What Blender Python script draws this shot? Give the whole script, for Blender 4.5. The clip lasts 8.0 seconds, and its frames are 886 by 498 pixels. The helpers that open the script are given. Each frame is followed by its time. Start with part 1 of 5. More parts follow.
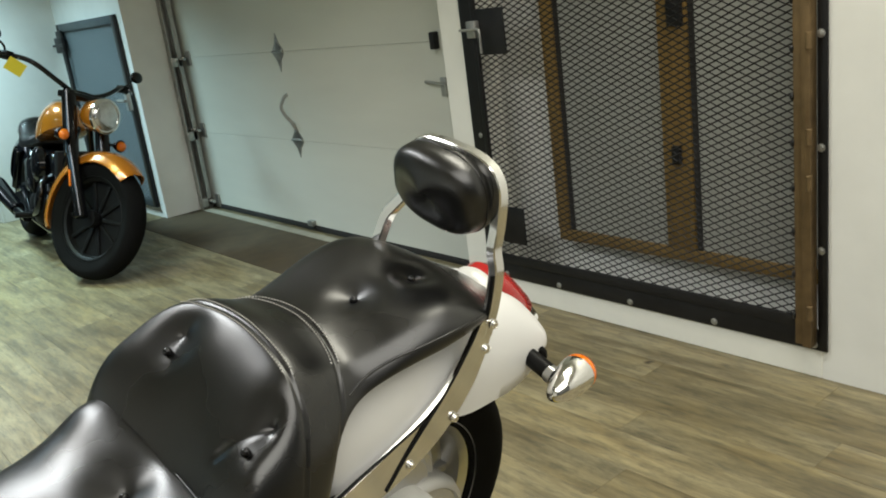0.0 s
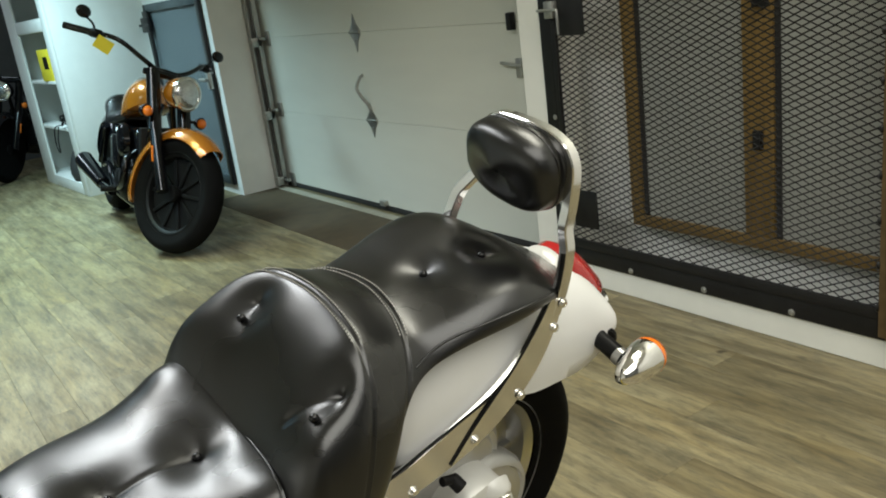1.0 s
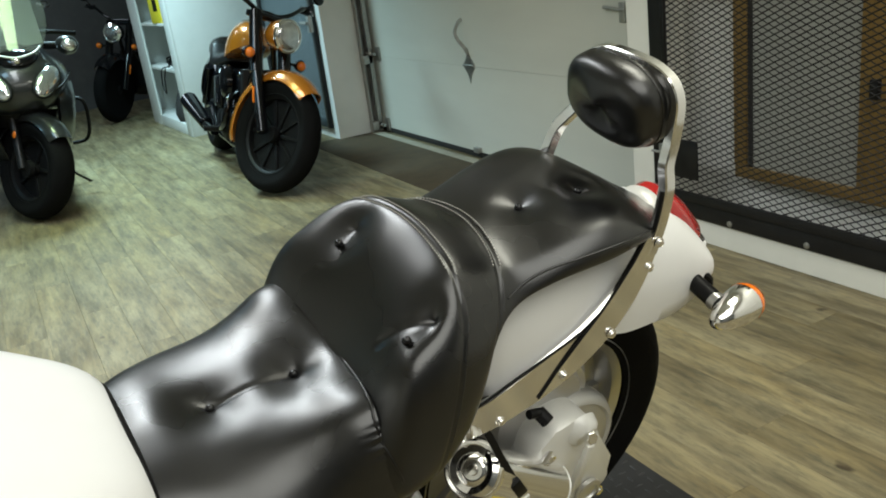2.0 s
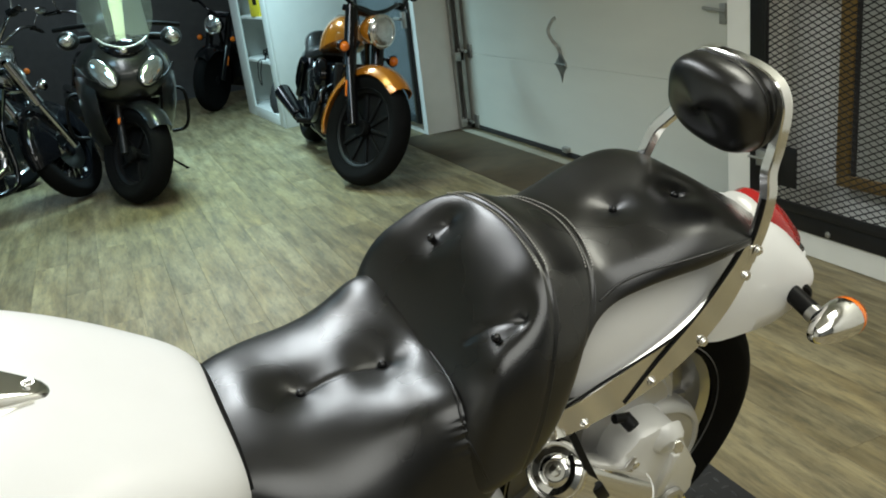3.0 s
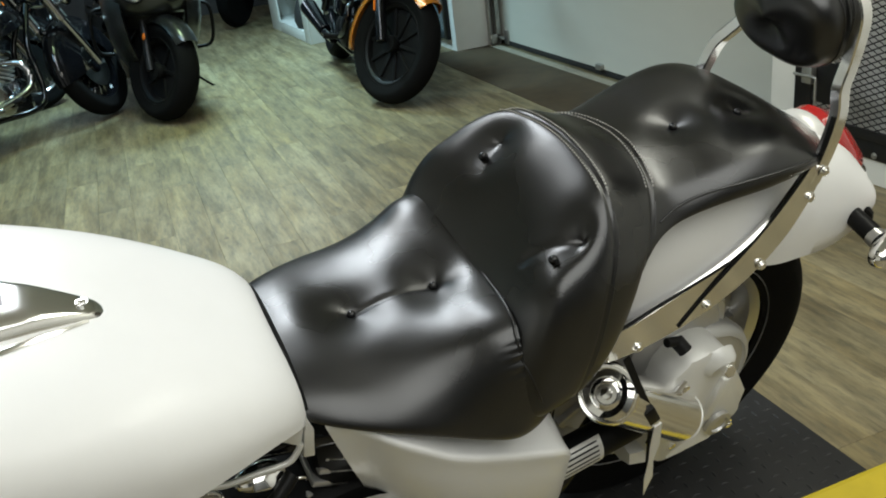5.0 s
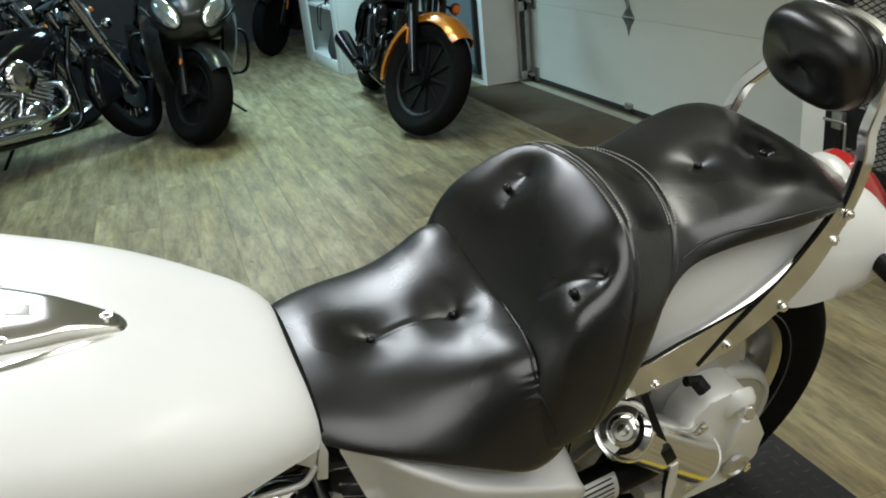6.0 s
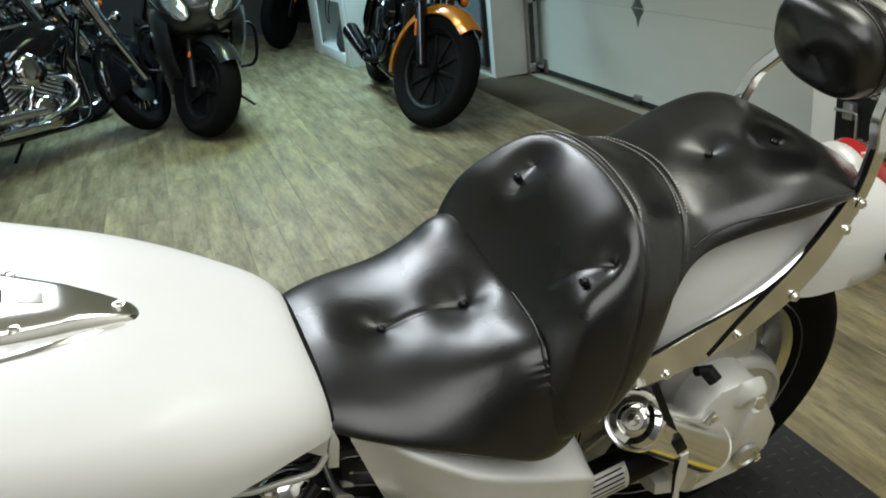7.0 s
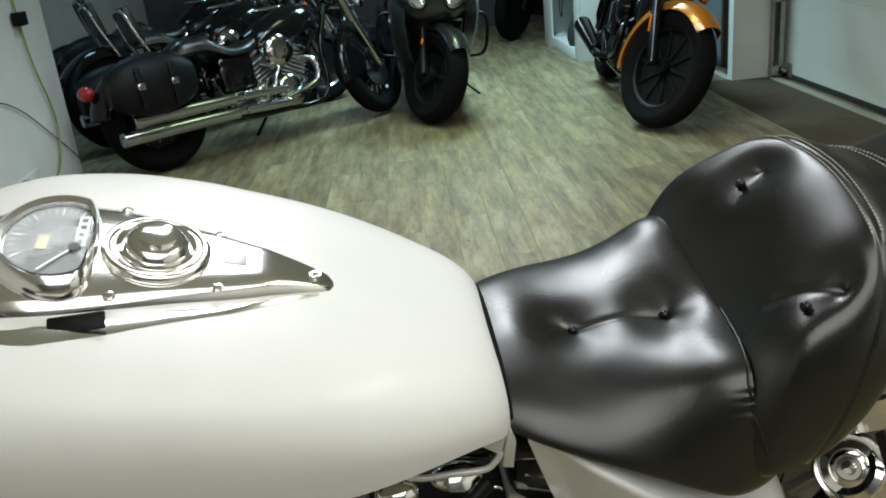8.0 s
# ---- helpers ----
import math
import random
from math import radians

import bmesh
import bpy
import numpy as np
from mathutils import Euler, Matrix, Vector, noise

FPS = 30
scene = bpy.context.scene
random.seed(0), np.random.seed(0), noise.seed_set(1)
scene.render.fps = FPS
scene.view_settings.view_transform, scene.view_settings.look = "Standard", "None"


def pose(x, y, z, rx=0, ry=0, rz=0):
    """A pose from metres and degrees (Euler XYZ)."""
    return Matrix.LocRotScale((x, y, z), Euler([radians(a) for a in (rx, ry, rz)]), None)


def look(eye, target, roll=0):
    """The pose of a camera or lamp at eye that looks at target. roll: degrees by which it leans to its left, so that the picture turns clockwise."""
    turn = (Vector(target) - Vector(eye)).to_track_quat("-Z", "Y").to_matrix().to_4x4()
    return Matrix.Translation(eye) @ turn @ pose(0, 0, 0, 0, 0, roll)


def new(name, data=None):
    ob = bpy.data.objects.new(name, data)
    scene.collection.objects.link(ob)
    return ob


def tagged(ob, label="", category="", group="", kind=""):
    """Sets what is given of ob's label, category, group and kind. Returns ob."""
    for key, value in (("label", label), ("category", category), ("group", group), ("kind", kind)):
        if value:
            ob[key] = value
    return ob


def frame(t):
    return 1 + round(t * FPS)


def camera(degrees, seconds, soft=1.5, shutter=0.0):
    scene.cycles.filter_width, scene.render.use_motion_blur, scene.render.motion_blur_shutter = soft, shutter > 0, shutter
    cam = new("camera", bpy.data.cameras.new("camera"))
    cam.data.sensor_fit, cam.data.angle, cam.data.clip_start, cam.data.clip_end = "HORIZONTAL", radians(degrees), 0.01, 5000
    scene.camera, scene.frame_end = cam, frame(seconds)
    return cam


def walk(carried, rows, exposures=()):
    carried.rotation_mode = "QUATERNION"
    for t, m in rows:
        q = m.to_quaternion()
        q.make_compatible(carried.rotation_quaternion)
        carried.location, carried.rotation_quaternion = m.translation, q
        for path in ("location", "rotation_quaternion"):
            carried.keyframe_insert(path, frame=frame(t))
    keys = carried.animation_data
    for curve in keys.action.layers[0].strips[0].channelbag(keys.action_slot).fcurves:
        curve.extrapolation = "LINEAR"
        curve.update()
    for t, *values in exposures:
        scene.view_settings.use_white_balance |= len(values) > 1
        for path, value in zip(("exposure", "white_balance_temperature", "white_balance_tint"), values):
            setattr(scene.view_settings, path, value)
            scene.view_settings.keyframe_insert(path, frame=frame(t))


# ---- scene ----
cam = camera(55.0, 8.0, 1.9)
PATH = [
    (0, (-0.274, -0.148, 1.323), (0.909, 1.358, 0.747), -7.7),
    (0.5, (-0.276, -0.151, 1.31), (0.815, 1.411, 0.702), -8.3),
    (1, (-0.278, -0.15, 1.309), (0.766, 1.451, 0.72), -7.6),
    (1.5, (-0.292, -0.157, 1.298), (0.629, 1.513, 0.695), -6.5),
    (2, (-0.295, -0.155, 1.28), (0.542, 1.534, 0.613), -7.6),
    (2.2, (-0.296, -0.155, 1.278), (0.491, 1.56, 0.614), -7.7),
    (3.3, (-0.315, -0.149, 1.284), (0.343, 1.624, 0.634), -6.9),
    (3.5, (-0.31, -0.147, 1.28), (0.37, 1.615, 0.621), -6.7),
    (4, (-0.32, -0.132, 1.272), (0.318, 1.613, 0.534), -5.8),
    (4.5, (-0.331, -0.112, 1.281), (0.286, 1.625, 0.504), -6.1),
    (4.7, (-0.342, -0.1, 1.279), (0.246, 1.626, 0.458), -8.0),
    (5.8, (-0.344, -0.109, 1.267), (0.177, 1.664, 0.502), -5.4),
    (6, (-0.344, -0.112, 1.272), (0.196, 1.665, 0.532), -5.9),
    (6.5, (-0.34, -0.115, 1.269), (0.208, 1.658, 0.524), -6.7),
    (7, (-0.348, -0.113, 1.267), (0.171, 1.666, 0.514), -6.2),
    (7.5, (-0.344, -0.098, 1.265), (-0.02, 1.738, 0.541), -6.3),
    (8, (-0.324, -0.072, 1.246), (-0.287, 1.796, 0.531), -5.9),
]
walk(cam, [(t, look(e, a, r)) for t, e, a, r in PATH], [(0, 0.02, 6300, 10), (2.2, -0.18, 6150, 8), (4.5, -0.31, 6030, 9), (7, -0.33, 5970, 9.5), (8, -0.36, 6030, 9)])

# ---- world, lamps, exposure ----
world = bpy.data.worlds.new("world")
scene.world = world
world.use_nodes = True
world.node_tree.nodes["Background"].inputs[0].default_value = (0.55, 0.62, 0.6, 1)
world.node_tree.nodes["Background"].inputs[1].default_value = 0.05


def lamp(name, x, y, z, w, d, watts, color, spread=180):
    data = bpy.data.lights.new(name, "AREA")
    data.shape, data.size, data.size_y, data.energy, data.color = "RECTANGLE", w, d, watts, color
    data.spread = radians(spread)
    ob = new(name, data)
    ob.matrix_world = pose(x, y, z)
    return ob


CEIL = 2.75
# Unseen ceiling lamps, inferred from highlights on the seat and tank.
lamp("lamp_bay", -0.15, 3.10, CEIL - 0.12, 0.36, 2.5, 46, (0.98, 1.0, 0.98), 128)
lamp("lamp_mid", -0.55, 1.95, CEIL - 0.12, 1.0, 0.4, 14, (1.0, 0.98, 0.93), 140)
# Added fills with no known source, tuned to brighten the near side.
lamp("fill_viewer", 0.25, -1.25, CEIL - 0.12, 2.6, 2.7, 86, (1.0, 0.96, 0.86))
lamp("fill_gate", 1.50, 0.9, CEIL - 0.12, 0.4, 1.2, 26, (1.0, 0.95, 0.78))
# Made-up coloured fills for the green and blue cast on the floor.
lamp("fill_green_tint", 0.10, 4.9, CEIL - 0.12, 0.6, 0.6, 9, (0.74, 1.0, 0.52), 80)
lamp("fill_blue_tint", -0.8, 4.0, CEIL - 0.12, 0.5, 0.8, 13, (0.50, 0.80, 1.0), 120)
# More added fills, set where shelf, cruisers and back wall were too dark.
lamp("fill_shelf", 0.40, 6.5, CEIL - 0.12, 0.6, 0.6, 84, (0.62, 0.92, 0.98), 122)
lamp("fill_row", -2.5, 5.9, CEIL - 0.12, 0.5, 0.5, 11, (0.42, 0.80, 1.0), 160)
lamp("fill_back", -0.4, 8.9, CEIL - 0.12, 0.8, 0.5, 17, (0.80, 0.92, 1.0), 160)

# ---- materials ----


def material(name, color, rough=0.5, metal=0.0, var=0.12, scale=12.0, bump=0.0, bscale=120.0, stretch=(1, 1, 1),
             coat=0.0, wear=0.0, random_tint=0.0, spec=0.5, transmission=0.0):
    m = bpy.data.materials.new(name)
    m.use_nodes = True
    nt = m.node_tree
    bsdf = nt.nodes["Principled BSDF"]
    tc = nt.nodes.new("ShaderNodeTexCoord")
    mp = nt.nodes.new("ShaderNodeMapping")
    mp.inputs["Scale"].default_value = stretch
    nt.links.new(tc.outputs["Object"], mp.inputs[0])
    n1 = nt.nodes.new("ShaderNodeTexNoise")
    n1.inputs["Scale"].default_value, n1.inputs["Detail"].default_value = scale, 6
    nt.links.new(mp.outputs[0], n1.inputs["Vector"])
    n2 = nt.nodes.new("ShaderNodeTexNoise")
    n2.inputs["Scale"].default_value, n2.inputs["Detail"].default_value = scale * 0.13, 3
    nt.links.new(tc.outputs["Object"], n2.inputs["Vector"])
    add = nt.nodes.new("ShaderNodeMath")
    add.operation = "ADD"
    nt.links.new(n1.outputs["Fac"], add.inputs[0])
    nt.links.new(n2.outputs["Fac"], add.inputs[1])
    ramp = nt.nodes.new("ShaderNodeMapRange")
    ramp.inputs[1].default_value, ramp.inputs[2].default_value = 0.6, 1.4
    ramp.inputs[3].default_value, ramp.inputs[4].default_value = 1 - var, 1 + var
    nt.links.new(add.outputs[0], ramp.inputs[0])
    val = ramp.outputs[0]
    if random_tint:
        info = nt.nodes.new("ShaderNodeObjectInfo")
        rr = nt.nodes.new("ShaderNodeMapRange")
        rr.inputs[3].default_value, rr.inputs[4].default_value = 1 - random_tint, 1 + random_tint
        nt.links.new(info.outputs["Random"], rr.inputs[0])
        mul = nt.nodes.new("ShaderNodeMath")
        mul.operation = "MULTIPLY"
        nt.links.new(val, mul.inputs[0])
        nt.links.new(rr.outputs[0], mul.inputs[1])
        val = mul.outputs[0]
    sc = nt.nodes.new("ShaderNodeVectorMath")
    sc.operation = "SCALE"
    sc.inputs[0].default_value = color
    nt.links.new(val, sc.inputs["Scale"])
    nt.links.new(sc.outputs[0], bsdf.inputs["Base Color"])
    rmap = nt.nodes.new("ShaderNodeMapRange")
    rmap.inputs[1].default_value, rmap.inputs[2].default_value = 0.35, 0.65
    rmap.inputs[3].default_value, rmap.inputs[4].default_value = rough * (1 - wear), min(1, rough * (1 + wear))
    nt.links.new(n2.outputs["Fac"], rmap.inputs[0])
    nt.links.new(rmap.outputs[0], bsdf.inputs["Roughness"])
    bsdf.inputs["Metallic"].default_value = metal
    bsdf.inputs["Coat Weight"].default_value = coat
    bsdf.inputs["Coat Roughness"].default_value = 0.04
    bsdf.inputs["Specular IOR Level"].default_value = spec
    bsdf.inputs["Transmission Weight"].default_value = transmission
    if bump:
        nb = nt.nodes.new("ShaderNodeTexNoise")
        nb.inputs["Scale"].default_value, nb.inputs["Detail"].default_value = bscale, 4
        nt.links.new(mp.outputs[0], nb.inputs["Vector"])
        bp = nt.nodes.new("ShaderNodeBump")
        bp.inputs["Strength"].default_value, bp.inputs["Distance"].default_value = bump, 0.002
        nt.links.new(nb.outputs["Fac"], bp.inputs["Height"])
        nt.links.new(bp.outputs[0], bsdf.inputs["Normal"])
    return m


LEATHER = material("leather", (0.0025, 0.0025, 0.0024), 0.315, spec=0.80, var=0.25, scale=40, bump=0.09, bscale=420, wear=0.22)
THREAD = material("thread", (0.36, 0.35, 0.32), 0.8)
WHITE = material("pearl_white_paint", (0.79, 0.79, 0.775), 0.40, var=0.03, coat=0.15, wear=0.2)
WHITE.node_tree.nodes["Principled BSDF"].inputs["Coat Roughness"].default_value = 0.14
CHROME = material("chrome", (0.90, 0.89, 0.87), 0.13, 1.0, var=0.04, wear=0.3)
# Chrome with the dim surroundings of the parked bikes put into its colour.
DIMCHROME = material("dimmed_chrome", (0.42, 0.42, 0.43), 0.12, 1.0, var=0.1, wear=0.3)
ALU = material("cast_aluminium", (0.55, 0.545, 0.53), 0.38, 0.85, var=0.10, bump=0.1, bscale=200, wear=0.3)
SATIN = material("satin_silver_paint", (0.70, 0.695, 0.66), 0.35, 0.2, var=0.08, wear=0.2)
RUBBER = material("tyre_rubber", (0.005, 0.005, 0.005), 0.75, spec=0.07, var=0.3, bump=0.2, bscale=200, wear=0.2)
BLACK = material("black_paint", (0.004, 0.004, 0.005), 0.10, var=0.2, coat=0.1, spec=0.35)
BLACKP = material("black_plastic", (0.007, 0.007, 0.007), 0.45, spec=0.15, var=0.2, bump=0.1, bscale=300)
ORANGE = material("orange_metallic_paint", (0.52, 0.180, 0.012), 0.24, 0.35, var=0.06, coat=0.7)
GREYP = material("grey_metallic_paint", (0.022, 0.024, 0.024), 0.3, 0.35, var=0.08, coat=0.5)
AMBER = material("amber_lens", (0.85, 0.20, 0.012), 0.18, var=0.05, coat=0.5)
RED = material("red_lens", (0.40, 0.016, 0.015), 0.14, var=0.05, coat=0.6)
LENS = material("clear_lens", (0.62, 0.64, 0.65), 0.1, 0.85, var=0.35, scale=40, bump=0.9, bscale=45)
DIALF = material("dial_face", (0.16, 0.165, 0.165), 0.5, var=0.06)
GLASS = material("clear_glass", (0.95, 0.97, 0.97), 0.03, transmission=1.0, var=0.0)
GLASS.node_tree.nodes["Principled BSDF"].inputs["IOR"].default_value = 1.18
SCREEN = material("smoked_screen", (0.58, 0.64, 0.62), 0.06, transmission=0.9, var=0.02)
WALL = material("wall_paint", (0.76, 0.765, 0.73), 0.6, var=0.07, scale=6, bump=0.12, bscale=160)
TRIM = material("trim_paint", (0.78, 0.78, 0.72), 0.45, var=0.05, scale=9, bump=0.06, bscale=90)
DOORW = material("door_panel_paint", (0.65, 0.66, 0.59), 0.42, var=0.08, scale=5, bump=0.25, bscale=60, stretch=(1, 0.2, 1))
CEILM = material("ceiling_paint", (0.76, 0.76, 0.72), 0.8, var=0.03)
STEELK = material("black_steel", (0.022, 0.022, 0.023), 0.42, 0.6, var=0.25, bump=0.1, wear=0.3)
MESHK = material("mesh_steel", (0.018, 0.017, 0.016), 0.5, 0.5, var=0.3)
RUST = material("raw_steel", (0.17, 0.115, 0.055), 0.5, 0.55, var=0.35, scale=25, bump=0.2, wear=0.3)
ZINC = material("galvanised_steel", (0.42, 0.42, 0.40), 0.4, 0.85, var=0.2, scale=30, wear=0.3)
WOOD = material("stained_wood", (0.23, 0.142, 0.036), 0.55, var=0.3, scale=14, stretch=(6, 6, 0.6), bump=0.15)
PANE = material("frosted_pane", (0.38, 0.385, 0.355), 0.32, var=0.06, scale=3)
# Sheet colour holds the blue of the cold light on the far wall.
PANEB = material("cold_tinted_sheet", (0.26, 0.31, 0.335), 0.5, var=0.12, scale=5)
MARKS = material("white_marks", (0.7, 0.7, 0.68), 0.5)
BEHIND = material("panel_white", (0.80, 0.80, 0.77), 0.6, var=0.04)
SEALR = material("rubber_seal", (0.02, 0.019, 0.018), 0.8)
# The blue in this grey stands for cold light on the far mesh panel.
BLUESTEEL = material("grey_blue_steel", (0.075, 0.095, 0.105), 0.45, 0.4, var=0.2)
SHELFW = material("shelf_paint", (0.74, 0.76, 0.73), 0.5, var=0.04)
YELLOW = material("yellow_card", (0.72, 0.60, 0.03), 0.6, var=0.05)
MATYEL = material("yellow_rubber", (0.62, 0.48, 0.02), 0.6, var=0.12, scale=20)
MATBLK = material("black_rubber_mat", (0.017, 0.017, 0.017), 0.6, var=0.25)
CABLEG = material("green_cable", (0.26, 0.32, 0.06), 0.5)
APRON = material("brown_concrete", (0.056, 0.039, 0.019), 0.7, var=0.45, scale=9, bump=0.2, bscale=90)
SILLM = material("pale_concrete", (0.30, 0.28, 0.22), 0.7, var=0.25, scale=14, bump=0.2, bscale=90)
# Wall colour darkened to stand for dimness, not for a dark paint.
DARKW = material("dimmed_wall", (0.11, 0.115, 0.115), 0.7, var=0.15)
BACKD = material("dark_clutter", (0.03, 0.03, 0.03), 0.7, var=0.3)


def plank_material():
    m = bpy.data.materials.new("vinyl_plank")
    m.use_nodes = True
    nt = m.node_tree
    bsdf = nt.nodes["Principled BSDF"]
    tc, info = nt.nodes.new("ShaderNodeTexCoord"), nt.nodes.new("ShaderNodeObjectInfo")
    shift = nt.nodes.new("ShaderNodeVectorMath")
    shift.operation = "SCALE"
    shift.inputs[0].default_value = (13.0, 31.0, 7.0)
    nt.links.new(info.outputs["Random"], shift.inputs["Scale"])
    base = nt.nodes.new("ShaderNodeVectorMath")
    nt.links.new(tc.outputs["Object"], base.inputs[0])
    nt.links.new(shift.outputs[0], base.inputs[1])

    def noise_of(stretch, detail, rough=0.6):
        mp, nz = nt.nodes.new("ShaderNodeMapping"), nt.nodes.new("ShaderNodeTexNoise")
        mp.inputs["Scale"].default_value = stretch
        nz.inputs["Scale"].default_value, nz.inputs["Detail"].default_value, nz.inputs["Roughness"].default_value = 1.0, detail, rough
        nt.links.new(base.outputs[0], mp.inputs[0])
        nt.links.new(mp.outputs[0], nz.inputs["Vector"])
        return nz.outputs["Fac"]

    def mix(fac, a, b):
        mx = nt.nodes.new("ShaderNodeMix")
        mx.data_type = "RGBA"
        nt.links.new(fac, mx.inputs[0])
        for sock, val in ((mx.inputs[6], a), (mx.inputs[7], b)):
            if isinstance(val, tuple):
                sock.default_value = (*val, 1)
            else:
                nt.links.new(val, sock)
        return mx.outputs[2]

    def sharpen(fac, lo, hi):
        mr = nt.nodes.new("ShaderNodeMapRange")
        mr.inputs[1].default_value, mr.inputs[2].default_value = lo, hi
        nt.links.new(fac, mr.inputs[0])
        return mr.outputs[0]
    streak = sharpen(noise_of((16, 2.4, 1), 6), .34, .66)
    patch = sharpen(noise_of((6, 1.7, 1), 3), .36, .66)
    fine = sharpen(noise_of((90, 5, 1), 4), .3, .7)
    col = mix(streak, (.120, .092, .044), (.296, .242, .120))
    col = mix(patch, col, mix(streak, (.142, .120, .068), (.310, .270, .158)))
    knot = sharpen(noise_of((16, 7, 1), 2), .70, .78)
    col = mix(knot, col, (.06, .045, .026))
    fleck = sharpen(noise_of((55, 11, 1), 5, .7), .46, .68)
    col = mix(fleck, col, mix(streak, (.085, .074, .044), (.165, .147, .090)))
    mulc = nt.nodes.new("ShaderNodeVectorMath")
    mulc.operation = "SCALE"
    fm = nt.nodes.new("ShaderNodeMapRange")
    fm.inputs[3].default_value, fm.inputs[4].default_value = .88, 1.10
    nt.links.new(fine, fm.inputs[0])
    nt.links.new(col, mulc.inputs[0])
    nt.links.new(fm.outputs[0], mulc.inputs["Scale"])
    tint, board = nt.nodes.new("ShaderNodeMapRange"), nt.nodes.new("ShaderNodeVectorMath")
    tint.inputs[3].default_value, tint.inputs[4].default_value = .84, 1.14
    board.operation = "SCALE"
    nt.links.new(info.outputs["Random"], tint.inputs[0])
    nt.links.new(mulc.outputs[0], board.inputs[0])
    nt.links.new(tint.outputs[0], board.inputs["Scale"])
    nt.links.new(board.outputs[0], bsdf.inputs["Base Color"])
    rm = nt.nodes.new("ShaderNodeMapRange")
    rm.inputs[3].default_value, rm.inputs[4].default_value = .52, .38
    nt.links.new(streak, rm.inputs[0])
    nt.links.new(rm.outputs[0], bsdf.inputs["Roughness"])
    bp = nt.nodes.new("ShaderNodeBump")
    bp.inputs["Strength"].default_value, bp.inputs["Distance"].default_value = .25, .0015
    nt.links.new(fine, bp.inputs["Height"])
    nt.links.new(bp.outputs[0], bsdf.inputs["Normal"])
    return m


PLANK = plank_material()

# ---- mesh helpers ----


def finish(name, bm, mat, smooth=True, angle=40):
    me = bpy.data.meshes.new(name)
    bmesh.ops.recalc_face_normals(bm, faces=bm.faces)
    if smooth:
        for f in bm.faces:
            f.smooth = True
        for e in bm.edges:
            if len(e.link_faces) == 2 and e.calc_face_angle(0) > radians(angle):
                e.smooth = False
    bm.to_mesh(me)
    bm.free()
    if me.polygons and max(me.polygons, key=lambda f: f.center.z).normal.z < -0.2:
        me.flip_normals()
    me.materials.append(mat)
    return me


def part(name, bm, mat, parent=None, label="", smooth=True, angle=40):
    ob = new(name, finish(name, bm, mat, smooth, angle))
    if parent:
        ob.parent = parent
    if label:
        tagged(ob, label)
    return ob


def thing(name, m, label, category, group=""):
    ob = new(name)
    ob.empty_display_size = 0.1
    ob.matrix_world = m
    return tagged(ob, label, category, group)


def moved(bm, m):
    bmesh.ops.transform(bm, matrix=m, verts=bm.verts)
    return bm


def join(*bms):
    out = bms[0]
    for b in bms[1:]:
        me = bpy.data.meshes.new("tmp")
        b.to_mesh(me)
        b.free()
        out.from_mesh(me)
        bpy.data.meshes.remove(me)
    return out


def box(x0, x1, y0, y1, z0, z1, bevel=0.0, seg=2):
    bm = bmesh.new()
    bmesh.ops.create_cube(bm, size=1)
    for v in bm.verts:
        v.co = Vector((x0 if v.co.x < 0 else x1, y0 if v.co.y < 0 else y1, z0 if v.co.z < 0 else z1))
    if bevel:
        bmesh.ops.bevel(bm, geom=list(bm.edges), offset=bevel, segments=seg, affect="EDGES", profile=0.5)
    return bm


def loft(rings, closed=True, caps=True):
    bm = bmesh.new()
    vs = [[bm.verts.new(p) for p in r] for r in rings]
    n = len(rings[0])
    for a, b in zip(vs, vs[1:]):
        for i in range(n if closed else n - 1):
            j = (i + 1) % n
            bm.faces.new((a[i], a[j], b[j], b[i]))
    if caps and closed:
        bm.faces.new(vs[0])
        bm.faces.new(vs[-1])
    return bm


def lathe(profile, n=32, m=None):
    """Turned round z: profile rows of (radius, height)."""
    rings = [[(r * math.cos(2 * math.pi * i / n), r * math.sin(2 * math.pi * i / n), h) for i in range(n)] for r, h in profile]
    bm = loft(rings)
    return moved(bm, m) if m is not None else bm


def smooth_path(pts, per=6, closed=False):
    p = [Vector(q) for q in pts]
    out = []
    n = len(p)
    for i in range(n if closed else n - 1):
        a = p[i - 1] if (i or closed) else p[0] * 2 - p[1]
        b, c = p[i], p[(i + 1) % n]
        d = p[(i + 2) % n] if (closed or i + 2 < n) else c * 2 - b
        for k in range(per):
            t = k / per
            out.append(0.5 * (2 * b + (c - a) * t + (2 * a - 5 * b + 4 * c - d) * t * t + (3 * b - a - 3 * c + d) * t ** 3))
    if not closed:
        out.append(p[-1])
    return out


def sweep(path, profile, up=(0, 0, 1), closed=False):
    """profile: rows of (side, up) offsets, or a radius for a round tube."""
    if not isinstance(profile, (list, tuple)):
        r = profile
        profile = [(r * math.cos(2 * math.pi * i / 10), r * math.sin(2 * math.pi * i / 10)) for i in range(10)]
    rings = []
    n = len(path)
    up = Vector(up)
    for i, p in enumerate(path):
        a = path[i - 1] if (i or closed) else path[0]
        b = path[(i + 1) % n] if (i + 1 < n or closed) else path[-1]
        t = (Vector(b) - Vector(a)).normalized()
        side = t.cross(up)
        if side.length < 1e-3:
            side = t.cross(Vector((1, 0, 0)))
        side.normalize()
        u = side.cross(t)
        rings.append([Vector(p) + side * x + u * y for x, y in profile])
    if closed:
        rings.append(rings[0])
        bm = loft(rings, caps=False)
        bmesh.ops.remove_doubles(bm, verts=bm.verts, dist=1e-6)
        return bm
    return loft(rings)


